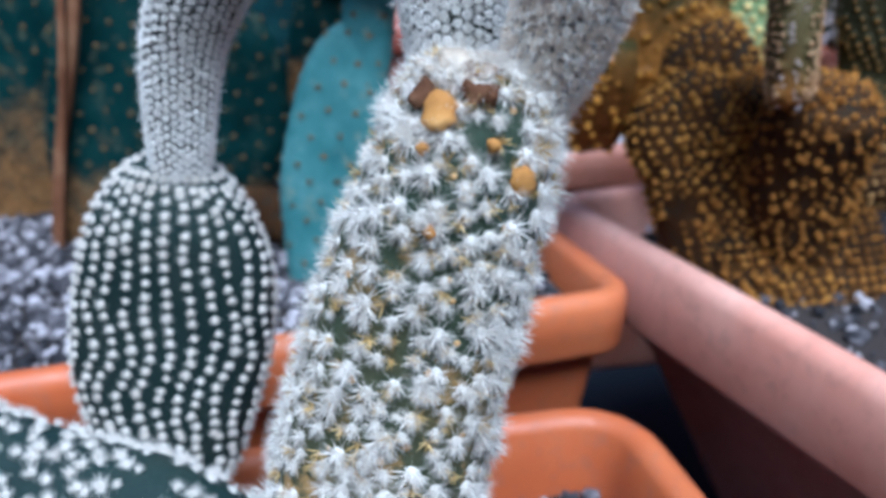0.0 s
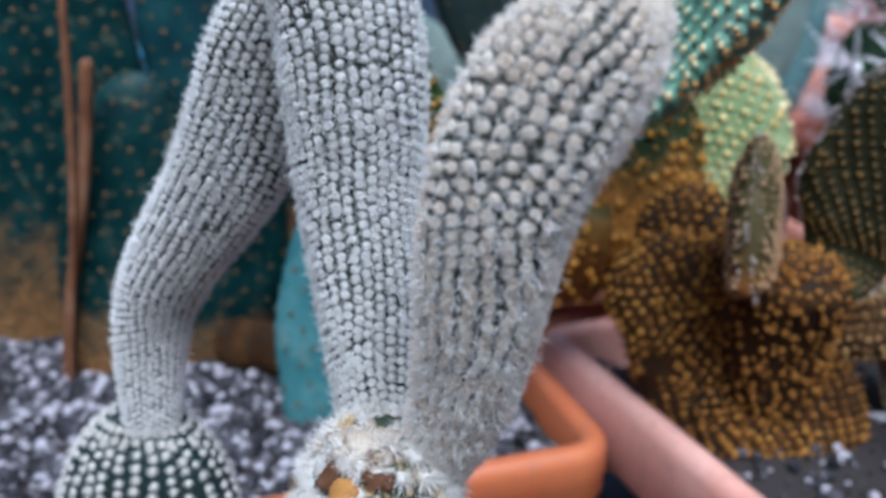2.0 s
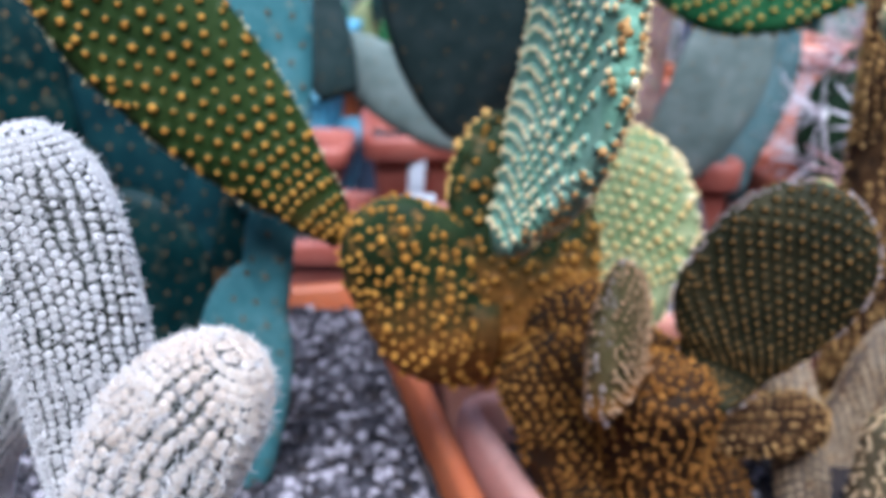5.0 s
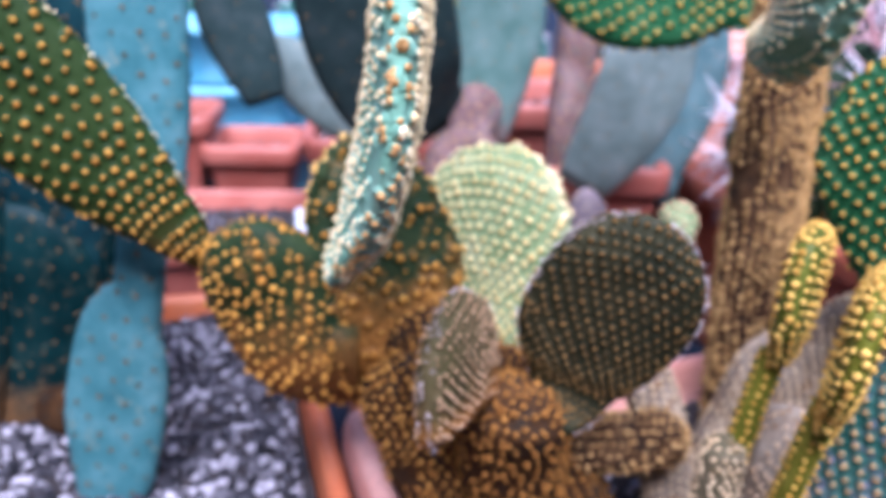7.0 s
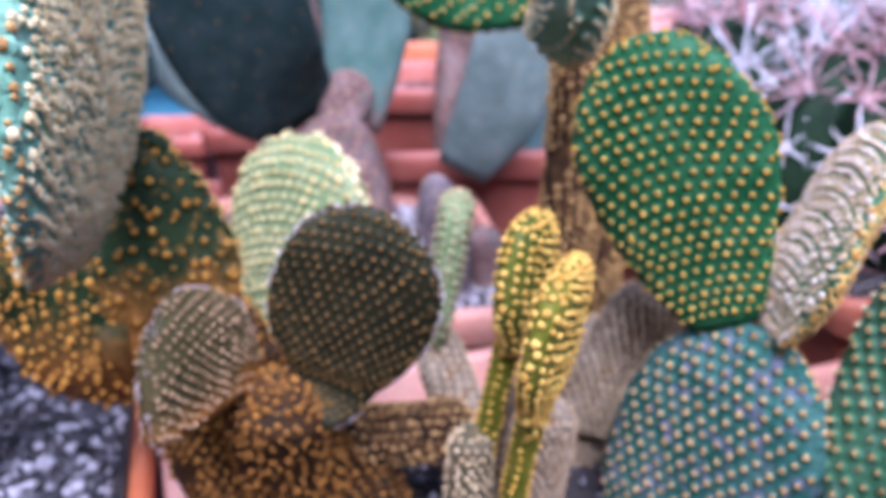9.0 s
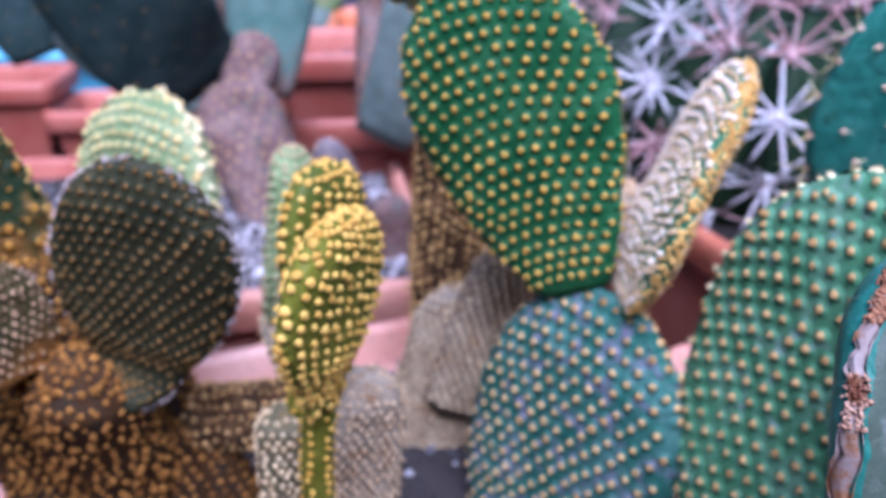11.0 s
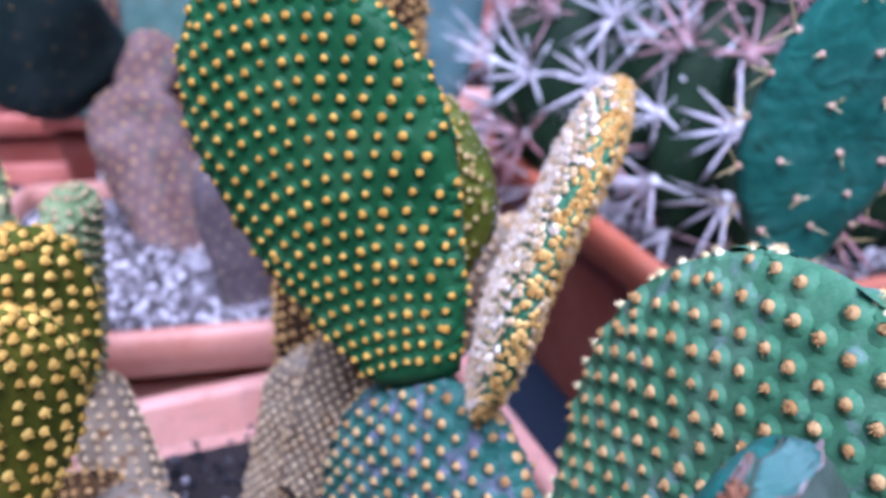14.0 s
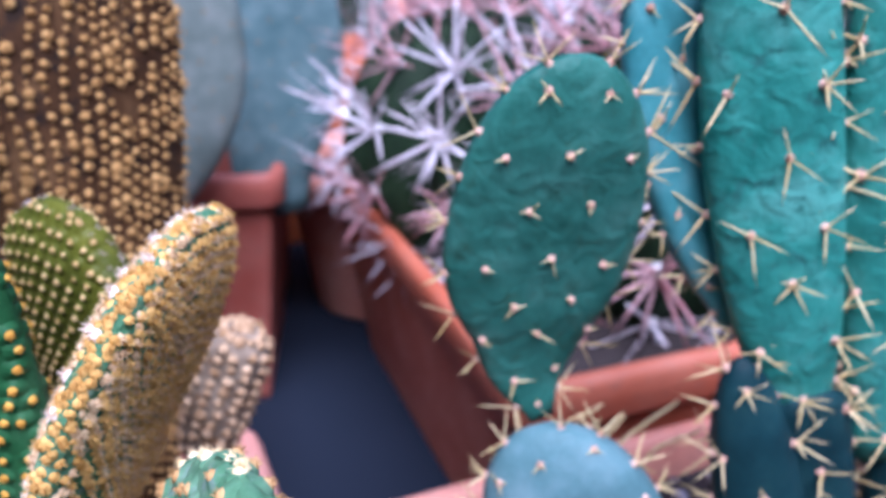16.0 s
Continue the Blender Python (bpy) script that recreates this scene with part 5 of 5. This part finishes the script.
def spined_cactus():
    p = thing("spined_prickly_pear", (0.52, 0.43, 0.164), "teal prickly pear with long straw-coloured spines", "cactus")
    opts = dict(tufts=NEEDLES_SHORT, edge_tufts=NEEDLES, tuft_mat=M_SPINE, foot_mat=M_AREOLE, d=0.021, size=0.00120, how="lattice")
    pad(p, Body([(0.4978, 0.4460, 0.2717), (0.4924, 0.4453, 0.3066), (0.5029, 0.4256, 0.4049)], 0.0649, 0.0160, (0.21, -0.88, 0.43), "pad", neck=0.15, taper=1.3, peak=0.58, seed=50), M_SPINED, rows=44, cols=44, seed=50, label="teal pad with sparse spines", **opts)
    pad(p, Body([(0.5309, 0.4235, 0.1559), (0.5177, 0.4277, 0.2119), (0.4922, 0.4319, 0.2769)], 0.0681, 0.0260, (-0.10, -0.98, 0.17), "pad", neck=0.6, peak=0.55, seed=51), M_SPINED_DEEP, rows=36, cols=40, seed=51, label="waxy blue pad", **opts)
    pad(p, Body([(0.5720, 0.464, 0.300), (0.5468, 0.462, 0.3589), (0.5298, 0.462, 0.4395)], 0.036, 0.014, (0.35, -1, 0.2), "pad", neck=0.4, peak=0.55, seed=52), M_SPINED_BLUE, rows=36, cols=36, seed=52, label="waxy blue pad behind the tall one", **opts)
    opts.update(tufts=NEEDLES, d=0.027, size=0.0015)
    pad(p, Body([(0.5916, 0.447, 0.270), (0.5781, 0.447, 0.3271), (0.5665, 0.447, 0.3816), (0.5547, 0.447, 0.475)], 0.0455, 0.020, (-0.1, -1, 0.2), "pad", neck=0.35, peak=0.45, seed=53, taper=0.7), M_SPINED_PALE, rows=40, cols=40, seed=53, label="tall pale blue-green pad with long straw spines", **opts)
    pad(p, Body([(0.6260, 0.452, 0.25), (0.6100, 0.450, 0.3623), (0.5960, 0.449, 0.46)], 0.036, 0.018, (-0.1, -1, 0.2), "pad", neck=0.6, peak=0.45, seed=54), M_SPINED_PALE, rows=36, cols=32, seed=54, label="upright blue-green pad", **opts)
    # The three low parts take a darker skin: their shade is in the colour.
    pad(p, Body([(0.5860, 0.440, 0.15), (0.5810, 0.441, 0.22), (0.5664, 0.443, 0.2965)], 0.034, 0.020, (0, -1, 0.2), "pad", neck=0.8, peak=0.5, seed=55), M_TEAL_DARK_OR_SHADED, rows=30, cols=32, seed=55, label="lower teal pad, shade put into its colour", **opts)
    pad(p, Body([(0.6140, 0.450, 0.15), (0.6060, 0.450, 0.215), (0.5900, 0.449, 0.2850)], 0.032, 0.024, (0, -1, 0.2), "stem", neck=0.9, peak=0.4, seed=56), M_TEAL_DARK_OR_SHADED, rows=30, cols=32, seed=56, label="lower teal stem, shade put into its colour", **opts)
    pad(p, Body([(0.652, 0.455, 0.15), (0.648, 0.455, 0.24), (0.636, 0.454, 0.33)], 0.045, 0.024, (-0.1, -1, 0.2), "pad", neck=0.7, peak=0.5, seed=57), M_TEAL_DARK_OR_SHADED, rows=30, cols=32, seed=57, label="teal pad among long spines, shade put into its colour", **opts)
    return p


spined_cactus()


def barrel_cactus():
    c = np.array((0.512, 0.875, 0.262))
    p = thing("barrel_cactus", (c[0], c[1], 0.19), "dark barrel cactus bristling with pale pink flat spines", "cactus")
    R, Z, ribs = 0.116, 0.118, 13
    rows, cols = 30, ribs * 8
    a = np.linspace(0, 2 * np.pi, cols, endpoint=False)
    lat = np.linspace(-0.45 * np.pi, 0.495 * np.pi, rows)
    ridge = 1 + 0.10 * np.cos(ribs * a)

    def shell(la, an, rg):
        return np.stack([R * np.cos(la) * rg * np.cos(an), R * np.cos(la) * rg * np.sin(an), Z * np.sin(la) * np.ones_like(an)], -1)

    v = shell(lat[:, None], a[None], ridge[None]).reshape(-1, 3)
    i, j = np.meshgrid(np.arange(rows - 1), np.arange(cols), indexing="ij")
    jn = (j + 1) % cols
    q = np.stack([i * cols + j, i * cols + jn, (i + 1) * cols + jn, (i + 1) * cols + j], -1).reshape(-1, 4)
    base = np.array(p.location)
    body = part("body", mesh_of("body", v + c - base, q, [M_BARREL]), p)
    rng = np.random.default_rng(60)
    P, N = [], []
    for k in range(ribs):
        for m, la in enumerate(np.linspace(-0.32 * np.pi, 0.47 * np.pi, 7)):
            an = 2 * np.pi * k / ribs + rng.normal(0, 0.02)
            P.append(shell(np.array(la), np.array(an), np.array(1.10)) + c)
            N.append(unit([np.cos(la) * np.cos(an), np.cos(la) * np.sin(an), np.sin(la) * 0.95]))
    P, N = np.array(P), np.array(N)
    pick = rng.uniform(0, 1, len(P)) < 0.75
    for sel, mat, name in ((pick, M_SPINE_PALE, "pale spines"), (~pick, M_SPINE_RED, "reddish spines")):
        tv, tf, tm = spread_tufts(RADIALS, P[sel], N[sel], rng.uniform(0.0026, 0.0037, sel.sum()), rng)
        part("spine_cover", mesh_of("spine_cover", tv - base, tf, [mat, M_WOOL], tm), body, name, "stuff")
    return p


copy_thing(barrel_cactus(), pose(0.605, 0.790, 0.178, 0, 0, 47))


# ---- teal prickly pear in the left trough ----
def teal_cactus():
    p = thing("teal_prickly_pear", (-0.15, 0.46, 0.158), "smooth teal prickly pear with brown dots and corky bases", "cactus")
    opts = dict(tufts=DOMES_FAR, tuft_mat=M_DULLTUFT, d=0.013, size=0.0016)
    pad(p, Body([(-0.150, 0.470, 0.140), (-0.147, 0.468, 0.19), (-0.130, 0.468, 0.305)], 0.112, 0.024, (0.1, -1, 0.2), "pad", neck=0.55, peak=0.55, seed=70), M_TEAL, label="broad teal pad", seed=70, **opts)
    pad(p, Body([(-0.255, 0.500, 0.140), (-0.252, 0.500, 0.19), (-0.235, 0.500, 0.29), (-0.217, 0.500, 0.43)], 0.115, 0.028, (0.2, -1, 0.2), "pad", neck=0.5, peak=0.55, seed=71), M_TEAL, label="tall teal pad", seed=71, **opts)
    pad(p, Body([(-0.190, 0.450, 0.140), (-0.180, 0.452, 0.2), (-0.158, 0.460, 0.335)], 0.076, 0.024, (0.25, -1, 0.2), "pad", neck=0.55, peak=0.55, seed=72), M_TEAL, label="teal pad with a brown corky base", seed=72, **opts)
    pad(p, Body([(-0.062, 0.395, 0.150), (-0.055, 0.397, 0.19), (-0.043, 0.401, 0.288)], 0.052, 0.016, (0.12, -1, 0.2), "pad", neck=0.6, peak=0.52, seed=73), M_TEAL_LIGHT, label="light waxy teal pad", seed=73, **opts)
    pad(p, Body([(-0.036, 0.402, 0.255), (-0.035, 0.404, 0.28), (-0.032, 0.412, 0.318)], 0.025, 0.016, (0.1, -1, 0.2), "stem", neck=0.8, peak=0.5, seed=74), M_TEAL_LIGHT, label="small teal pad", seed=74, **opts)
    pad(p, Body([(-0.115, 0.475, 0.215), (-0.095, 0.478, 0.26), (-0.060, 0.482, 0.335)], 0.056, 0.018, (0.1, -1, 0.2), "pad", neck=0.5, peak=0.55, seed=75), M_TEAL_DARK_OR_SHADED, label="dark teal pad", seed=75, **opts)
    pad(p, Body([(-0.045, 0.455, 0.30), (-0.046, 0.455, 0.335), (-0.041, 0.462, 0.47)], 0.050, 0.018, (0.3, -1, 0.2), "stem", neck=0.7, peak=0.4, seed=76), M_TEAL_LIGHT, label="upright light teal pad", seed=76, **opts)
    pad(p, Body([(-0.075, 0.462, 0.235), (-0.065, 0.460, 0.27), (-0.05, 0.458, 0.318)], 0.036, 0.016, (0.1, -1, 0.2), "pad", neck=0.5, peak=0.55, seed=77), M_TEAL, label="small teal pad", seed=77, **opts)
    pad(p, Body([(-0.135, 0.49, 0.28), (-0.12, 0.49, 0.33), (-0.10, 0.49, 0.45)], 0.10, 0.02, (0.15, -1, 0.2), "pad", neck=0.5, peak=0.55, seed=78), M_TEAL_DARK_OR_SHADED, label="dark upper pad", seed=78, **opts)
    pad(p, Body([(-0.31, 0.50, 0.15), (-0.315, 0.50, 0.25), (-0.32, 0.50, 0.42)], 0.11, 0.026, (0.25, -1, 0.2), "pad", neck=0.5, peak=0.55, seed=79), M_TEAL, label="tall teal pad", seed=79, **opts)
    pad(p, Body([(-0.06, 0.40, 0.155), (-0.075, 0.43, 0.18), (-0.13, 0.465, 0.175)], 0.03, 0.024, (0, -1, 0.3), "stem", neck=0.9, peak=0.4, seed=80), M_CORK, label="corky foot", seed=80)
    return p


teal_cactus()


def dry_stick(pts, r, label, mat=None):
    p = thing("dry_stem", pts[0], label, "plant stem")
    pad(p, Body(pts, r * 2, r * 2, (0, -1, 0), "stem", neck=1.0, peak=0.3, seed=81, wave=0.08), mat or M_STICK, rows=24, cols=10, name="stem")


dry_stick([(-0.212, 0.435, 0.155), (-0.203, 0.434, 0.21), (-0.183, 0.432, 0.285), (-0.172, 0.430, 0.345)], 0.0033, "dry reddish brown stem standing in the gravel")
dry_stick([(-0.208, 0.428, 0.155), (-0.192, 0.427, 0.25), (-0.184, 0.427, 0.31), (-0.176, 0.426, 0.40)], 0.0019, "thin dry brown stem standing in the gravel")


for _a, _b, _c in (((0.530, 0.498, 0.160), (0.522, 0.496, 0.205), (0.514, 0.492, 0.222)), ((0.534, 0.500, 0.160), (0.536, 0.497, 0.215), (0.563, 0.494, 0.246)), ((0.540, 0.496, 0.160), (0.528, 0.495, 0.212), (0.540, 0.493, 0.240)),
                   ((0.546, 0.500, 0.160), (0.552, 0.498, 0.212), (0.574, 0.494, 0.231)), ((0.526, 0.502, 0.160), (0.520, 0.500, 0.225), (0.531, 0.497, 0.243)), ((0.556, 0.498, 0.160), (0.548, 0.496, 0.200), (0.528, 0.492, 0.214))):
    dry_stick([_a, _b, _c], 0.0007, "thin dry straw standing in the soil", M_SPINE)


# ---- farther cacti and pots ----
def far_cactus():
    p = thing("large_prickly_pear", (0.12, 0.80, 0.17), "large grey-green prickly pear with pinkish corky stems", "cactus")
    opts = dict(tufts=DOMES_FAR, tuft_mat=M_BROWNTUFT, d=0.022, size=0.0012, rows=24, cols=24)
    rows = (
        # This first pad stands in shade; the dark skin colour carries that shade.
        ([(0.088, 0.784, 0.283), (0.060, 0.728, 0.345), (0.028, 0.673, 0.506)], 0.130, 0.02, M_FARDARK_OR_SHADED, "far pad with its shade put into a dark colour"),
        ([(-0.074, 0.819, 0.300), (-0.090, 0.817, 0.346), (-0.121, 0.814, 0.430)], 0.066, 0.02, M_FARDARK_OR_SHADED, "dark purple-green pad"),
        ([(0.060, 0.890, 0.252), (0.005, 0.885, 0.275), (-0.090, 0.860, 0.350)], 0.070, 0.02, M_FARGREY, "light grey pad"),
        ([(0.106, 0.843, 0.257), (0.090, 0.840, 0.331), (0.066, 0.836, 0.463)], 0.030, 0.026, M_FARPINK, "pinkish corky stem"),
        ([(0.132, 0.800, 0.270), (0.142, 0.808, 0.338), (0.156, 0.804, 0.464)], 0.080, 0.022, M_FARMINT, "pale mint-green pad with a brown base"),
        ([(0.233, 0.820, 0.225), (0.273, 0.810, 0.304), (0.302, 0.801, 0.423)], 0.085, 0.02, M_FARGREY, "grey-green pad"),
        ([(0.213, 0.885, 0.160), (0.221, 0.891, 0.227), (0.226, 0.907, 0.304), (0.232, 0.913, 0.400)], 0.045, 0.03, M_FARPINK, "pink corky stalk"),
        ([(0.162, 0.735, 0.140), (0.135, 0.755, 0.215), (0.106, 0.775, 0.290)], 0.075, 0.05, M_FARPINK, "thick pinkish corky trunk"),
        ([(0.115, 0.770, 0.250), (0.124, 0.780, 0.285), (0.134, 0.800, 0.325)], 0.046, 0.03, M_FARPINK, "upper stem"),
    )
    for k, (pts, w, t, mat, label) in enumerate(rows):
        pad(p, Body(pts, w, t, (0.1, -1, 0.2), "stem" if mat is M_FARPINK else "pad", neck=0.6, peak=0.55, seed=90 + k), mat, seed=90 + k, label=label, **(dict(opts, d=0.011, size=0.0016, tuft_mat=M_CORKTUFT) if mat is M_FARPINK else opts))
    g = thing("prickly_pear", (0.322, 0.905, 0.185), "grey-green prickly pear pad beside the barrel cactus", "cactus")
    pad(g, Body([(0.322, 0.905, 0.185), (0.318, 0.905, 0.236), (0.335, 0.910, 0.313), (0.345, 0.915, 0.420)], 0.096, 0.02, (0.1, -1, 0.2), "pad", neck=0.5, peak=0.6, seed=110), M_FARTEAL, seed=110, label="grey-green pad", **opts)
    r = thing("dried_pad", (0.226, 0.64, 0.174), "grey dried cactus pad standing in lilac gravel", "cactus")
    pad(r, Body([(0.226, 0.640, 0.165), (0.221, 0.634, 0.235), (0.213, 0.626, 0.2800)], 0.040, 0.025, (0.3, -1, 0.2), "pad", neck=0.7, peak=0.5, seed=111), M_GREYROCK, DOMES_FAR, M_TANTUFT, 0.009, 0.0009, seed=111)
    r2 = thing("dried_pad", (0.252, 0.665, 0.174), "pinkish dried cactus pad standing in lilac gravel", "cactus")
    pad(r2, Body([(0.252, 0.665, 0.165), (0.254, 0.665, 0.19), (0.252, 0.665, 0.225)], 0.036, 0.03, (0.1, -1, 0.2), "stem", neck=0.9, peak=0.5, seed=112), M_FARPINK, DOMES_FAR, M_TANTUFT, 0.008, 0.0009, seed=112)


far_cactus()

FAR = "terracotta plastic pot standing farther back"
planter((-0.36, 1.30, 0), 0.16, 0.16, 0.19, 8, M_POT_RED, FAR, soil_z=0.16, stones=300, seed=7)
planter((-0.22, 1.30, 0), 0.15, 0.15, 0.15, 4, M_POT_RED, FAR, soil_z=0.12, stones=300, seed=8)
planter((-0.20, 1.02, 0), 0.42, 0.22, 0.115, 5, M_POT_RED, FAR, soil_z=0.09, stones=900, seed=9)
planter((0.40, 1.13, 0), 0.24, 0.24, 0.175, 0, M_POT_PINK, "round faded terracotta pot standing farther back", round_pot=True, soil_z=0.15, stones=900, seed=10)
planter((0.05, 1.12, 0), 0.30, 0.20, 0.22, 10, M_POT_RED, FAR, soil_z=0.19, stones=500, seed=11)
planter((0.20, 1.10, 0), 0.22, 0.2, 0.27, 4, M_POT_RED, FAR, soil_z=0.24, stones=400, seed=17)
planter((0.24, 1.35, 0), 0.26, 0.2, 0.26, 5, M_POT, FAR, soil_z=0.23, stones=500, seed=12)
planter((0.50, 1.38, 0), 0.20, 0.2, 0.31, 5, M_POT_PINK, FAR, soil_z=0.28, stones=500, seed=13)
planter((0.78, 1.2, 0), 0.34, 0.4, 0.22, 20, M_POT_RED, FAR, soil_z=0.19, stones=500, seed=14)
planter((-0.62, 0.95, 0), 0.4, 0.3, 0.18, 12, M_POT, FAR, soil_z=0.16, stones=800, seed=15)


def blue_tray(at, w, l, h, turn):
    t = thing("blue_tray", at, "light blue plastic nursery tray standing behind the pots", "tray", "blue trays")
    t.rotation_euler = (0, 0, radians(turn))
    rings = [ring_of(w, l, 0.02, 0.012, 0.0), ring_of(w, l, 0.02, 0.006, h - 0.02), ring_of(w, l, 0.02, 0.0, h - 0.018), ring_of(w, l, 0.02, 0.0, h), ring_of(w, l, 0.02, 0.012, h), ring_of(w, l, 0.02, 0.018, 0.01)]
    v, q = swept(rings)
    part("tray_wall", mesh_of("tray_wall", v, q, [M_BLUE]), t)
    n = len(rings[0][0])
    k = np.arange(n)
    xy, _ = ring_of(w, l, 0.02, 0.018, 0)
    part("tray_floor", mesh_of("tray_floor", np.vstack([np.c_[xy, np.full(n, 0.01)], [[0, 0, 0.01]]]), np.stack([k, (k + 1) % n, np.full(n, n)], -1), [M_BLUE]), t)


for at, w, l, h in (((-0.40, 1.56, 0), 0.44, 0.30, 0.10), ((-0.42, 1.60, 0.101), 0.40, 0.28, 0.09), ((-0.36, 1.62, 0.192), 0.34, 0.26, 0.10), ((-0.72, 1.6, 0), 0.2, 0.3, 0.24)):
    blue_tray(at, w, l, h, 4)


def plant_label(at, turn, h=0.10):
    t = thing("plant_label", at, "white plastic plant label stuck in a pot", "label", "plant labels")
    bm = bmesh.new()
    w = 0.010
    pts = [(-w, 0, h), (w, 0, h), (w, 0, 0.02), (0, 0, -0.02), (-w, 0, 0.02)]
    fr = [bm.verts.new((x, -0.0006, z)) for x, y, z in pts]
    bk = [bm.verts.new((x, 0.0006, z)) for x, y, z in pts]
    bm.faces.new(fr)
    bm.faces.new(bk[::-1])
    for i in range(5):
        bm.faces.new((fr[i], bk[i], bk[(i + 1) % 5], fr[(i + 1) % 5]))
    me = bpy.data.meshes.new("label_strip")
    bm.to_mesh(me)
    bm.free()
    me.materials.append(M_LABEL)
    part("label_strip", me, t)
    t.rotation_euler = (radians(-8), 0, radians(turn))


plant_label((0.034, 0.50, 0.205), 10, 0.09)
plant_label((-0.02, 1.0, 0.10), -15, 0.11)


def filler_cactus(kind, seed):
    """A plain farther cactus in its own pot, to be repeated."""
    rng = np.random.default_rng(seed)
    p = thing("potted_cactus", (0, 0, 0), "small green cactus in a terracotta plastic pot farther back", "cactus", "farther potted cacti")
    w = rng.uniform(0.16, 0.24)
    rings = [ring_of(w, w, 0.05, 0.03, 0.0), ring_of(w, w, 0.05, 0.006, 0.13), ring_of(w, w, 0.05, 0.0, 0.131), ring_of(w, w, 0.05, 0.0, 0.158), ring_of(w, w, 0.05, 0.003, 0.16), ring_of(w, w, 0.05, 0.012, 0.16), ring_of(w, w, 0.05, 0.014, 0.13)]
    v, q = swept(rings)
    part("pot", mesh_of("pot", v, q, [(M_POT, M_POT_PINK, M_POT_RED)[seed % 3]]), p, "terracotta plastic pot")
    xy, _ = ring_of(w, w, 0.05, 0.0125, 0)
    n, k = len(xy), np.arange(len(xy))
    part("soil_top", mesh_of("soil_top", np.vstack([np.c_[xy, np.full(n, 0.142)], [[0, 0, 0.146]]]), np.stack([k, (k + 1) % n, np.full(n, n)], -1), [M_SOIL]), p, "dark soil")
    if kind == "pads":
        for i in range(5):
            x, y, z = rng.uniform(-0.06, 0.06), rng.uniform(-0.05, 0.05), 0.14 + 0.09 * (i > 2)
            h = rng.uniform(0.12, 0.2)
            pad(p, Body([(x, y, z), (x + 0.01, y, z + h / 2), (x + rng.uniform(-0.05, 0.05), y, z + h)], rng.uniform(0.07, 0.12), 0.018, (rng.uniform(-0.6, 0.6), -1, 0.1), "pad", neck=0.4, peak=0.58, seed=seed * 9 + i),
                (M_FARGREY, M_TEAL, M_GREEN, M_PALE, M_FARDARK_OR_SHADED)[(i + seed) % 5], DOMES_FAR, M_TANTUFT, 0.02, 0.0016, rows=20, cols=20, seed=seed + i)
    else:
        for i in range(4):
            x, y = rng.uniform(-0.06, 0.06), rng.uniform(-0.06, 0.06)
            h = rng.uniform(0.12, 0.26)
            pad(p, Body([(x, y, 0.13), (x * 1.1, y, 0.13 + h * 0.5), (x * 1.2, y, 0.13 + h)], rng.uniform(0.04, 0.06), 0.045, (0, -1, 0), "stem", neck=0.9, peak=0.4, seed=seed * 9 + i),
                (M_SPINED, M_BARREL, M_FARGREY)[(i + seed) % 3], NEEDLES, M_SPINE_PALE, 0.016, 0.0012, "ribs", "stem", rows=20, cols=18, seed=seed + i, foot_mat=M_WOOL)
    return p


_kinds = [filler_cactus("pads", 200), filler_cactus("stems", 201), filler_cactus("pads", 202), filler_cactus("stems", 203)]
_spots = [(0.02, 1.52), (0.30, 1.62), (0.62, 1.62), (0.92, 1.55), (1.20, 1.45), (-0.95, 1.45), (-0.62, 1.28), (-0.9, 1.1), (1.05, 1.05), (0.98, 0.75), (0.15, 1.85), (0.5, 1.9), (0.85, 1.9), (1.2, 1.85), (-0.15, 1.9), (-0.5, 1.95), (-0.85, 1.9), (-1.2, 1.8), (1.5, 1.7),
          (0.72, 1.55), (-0.75, 0.7), (-0.3, 2.2), (0.1, 2.2), (0.45, 2.25), (0.8, 2.25), (1.2, 2.2), (-0.7, 2.25), (-1.1, 2.2), (1.6, 2.2)]
_rr = random.Random(5)
for _n, (_x, _y) in enumerate(_spots):
    if _n < 4:
        _kinds[_n].matrix_basis = pose(_x, _y, 0, 0, 0, _rr.uniform(-40, 40))
    else:
        copy_thing(_kinds[_n % 4], pose(_x, _y, 0, 0, 0, _rr.uniform(0, 360)))
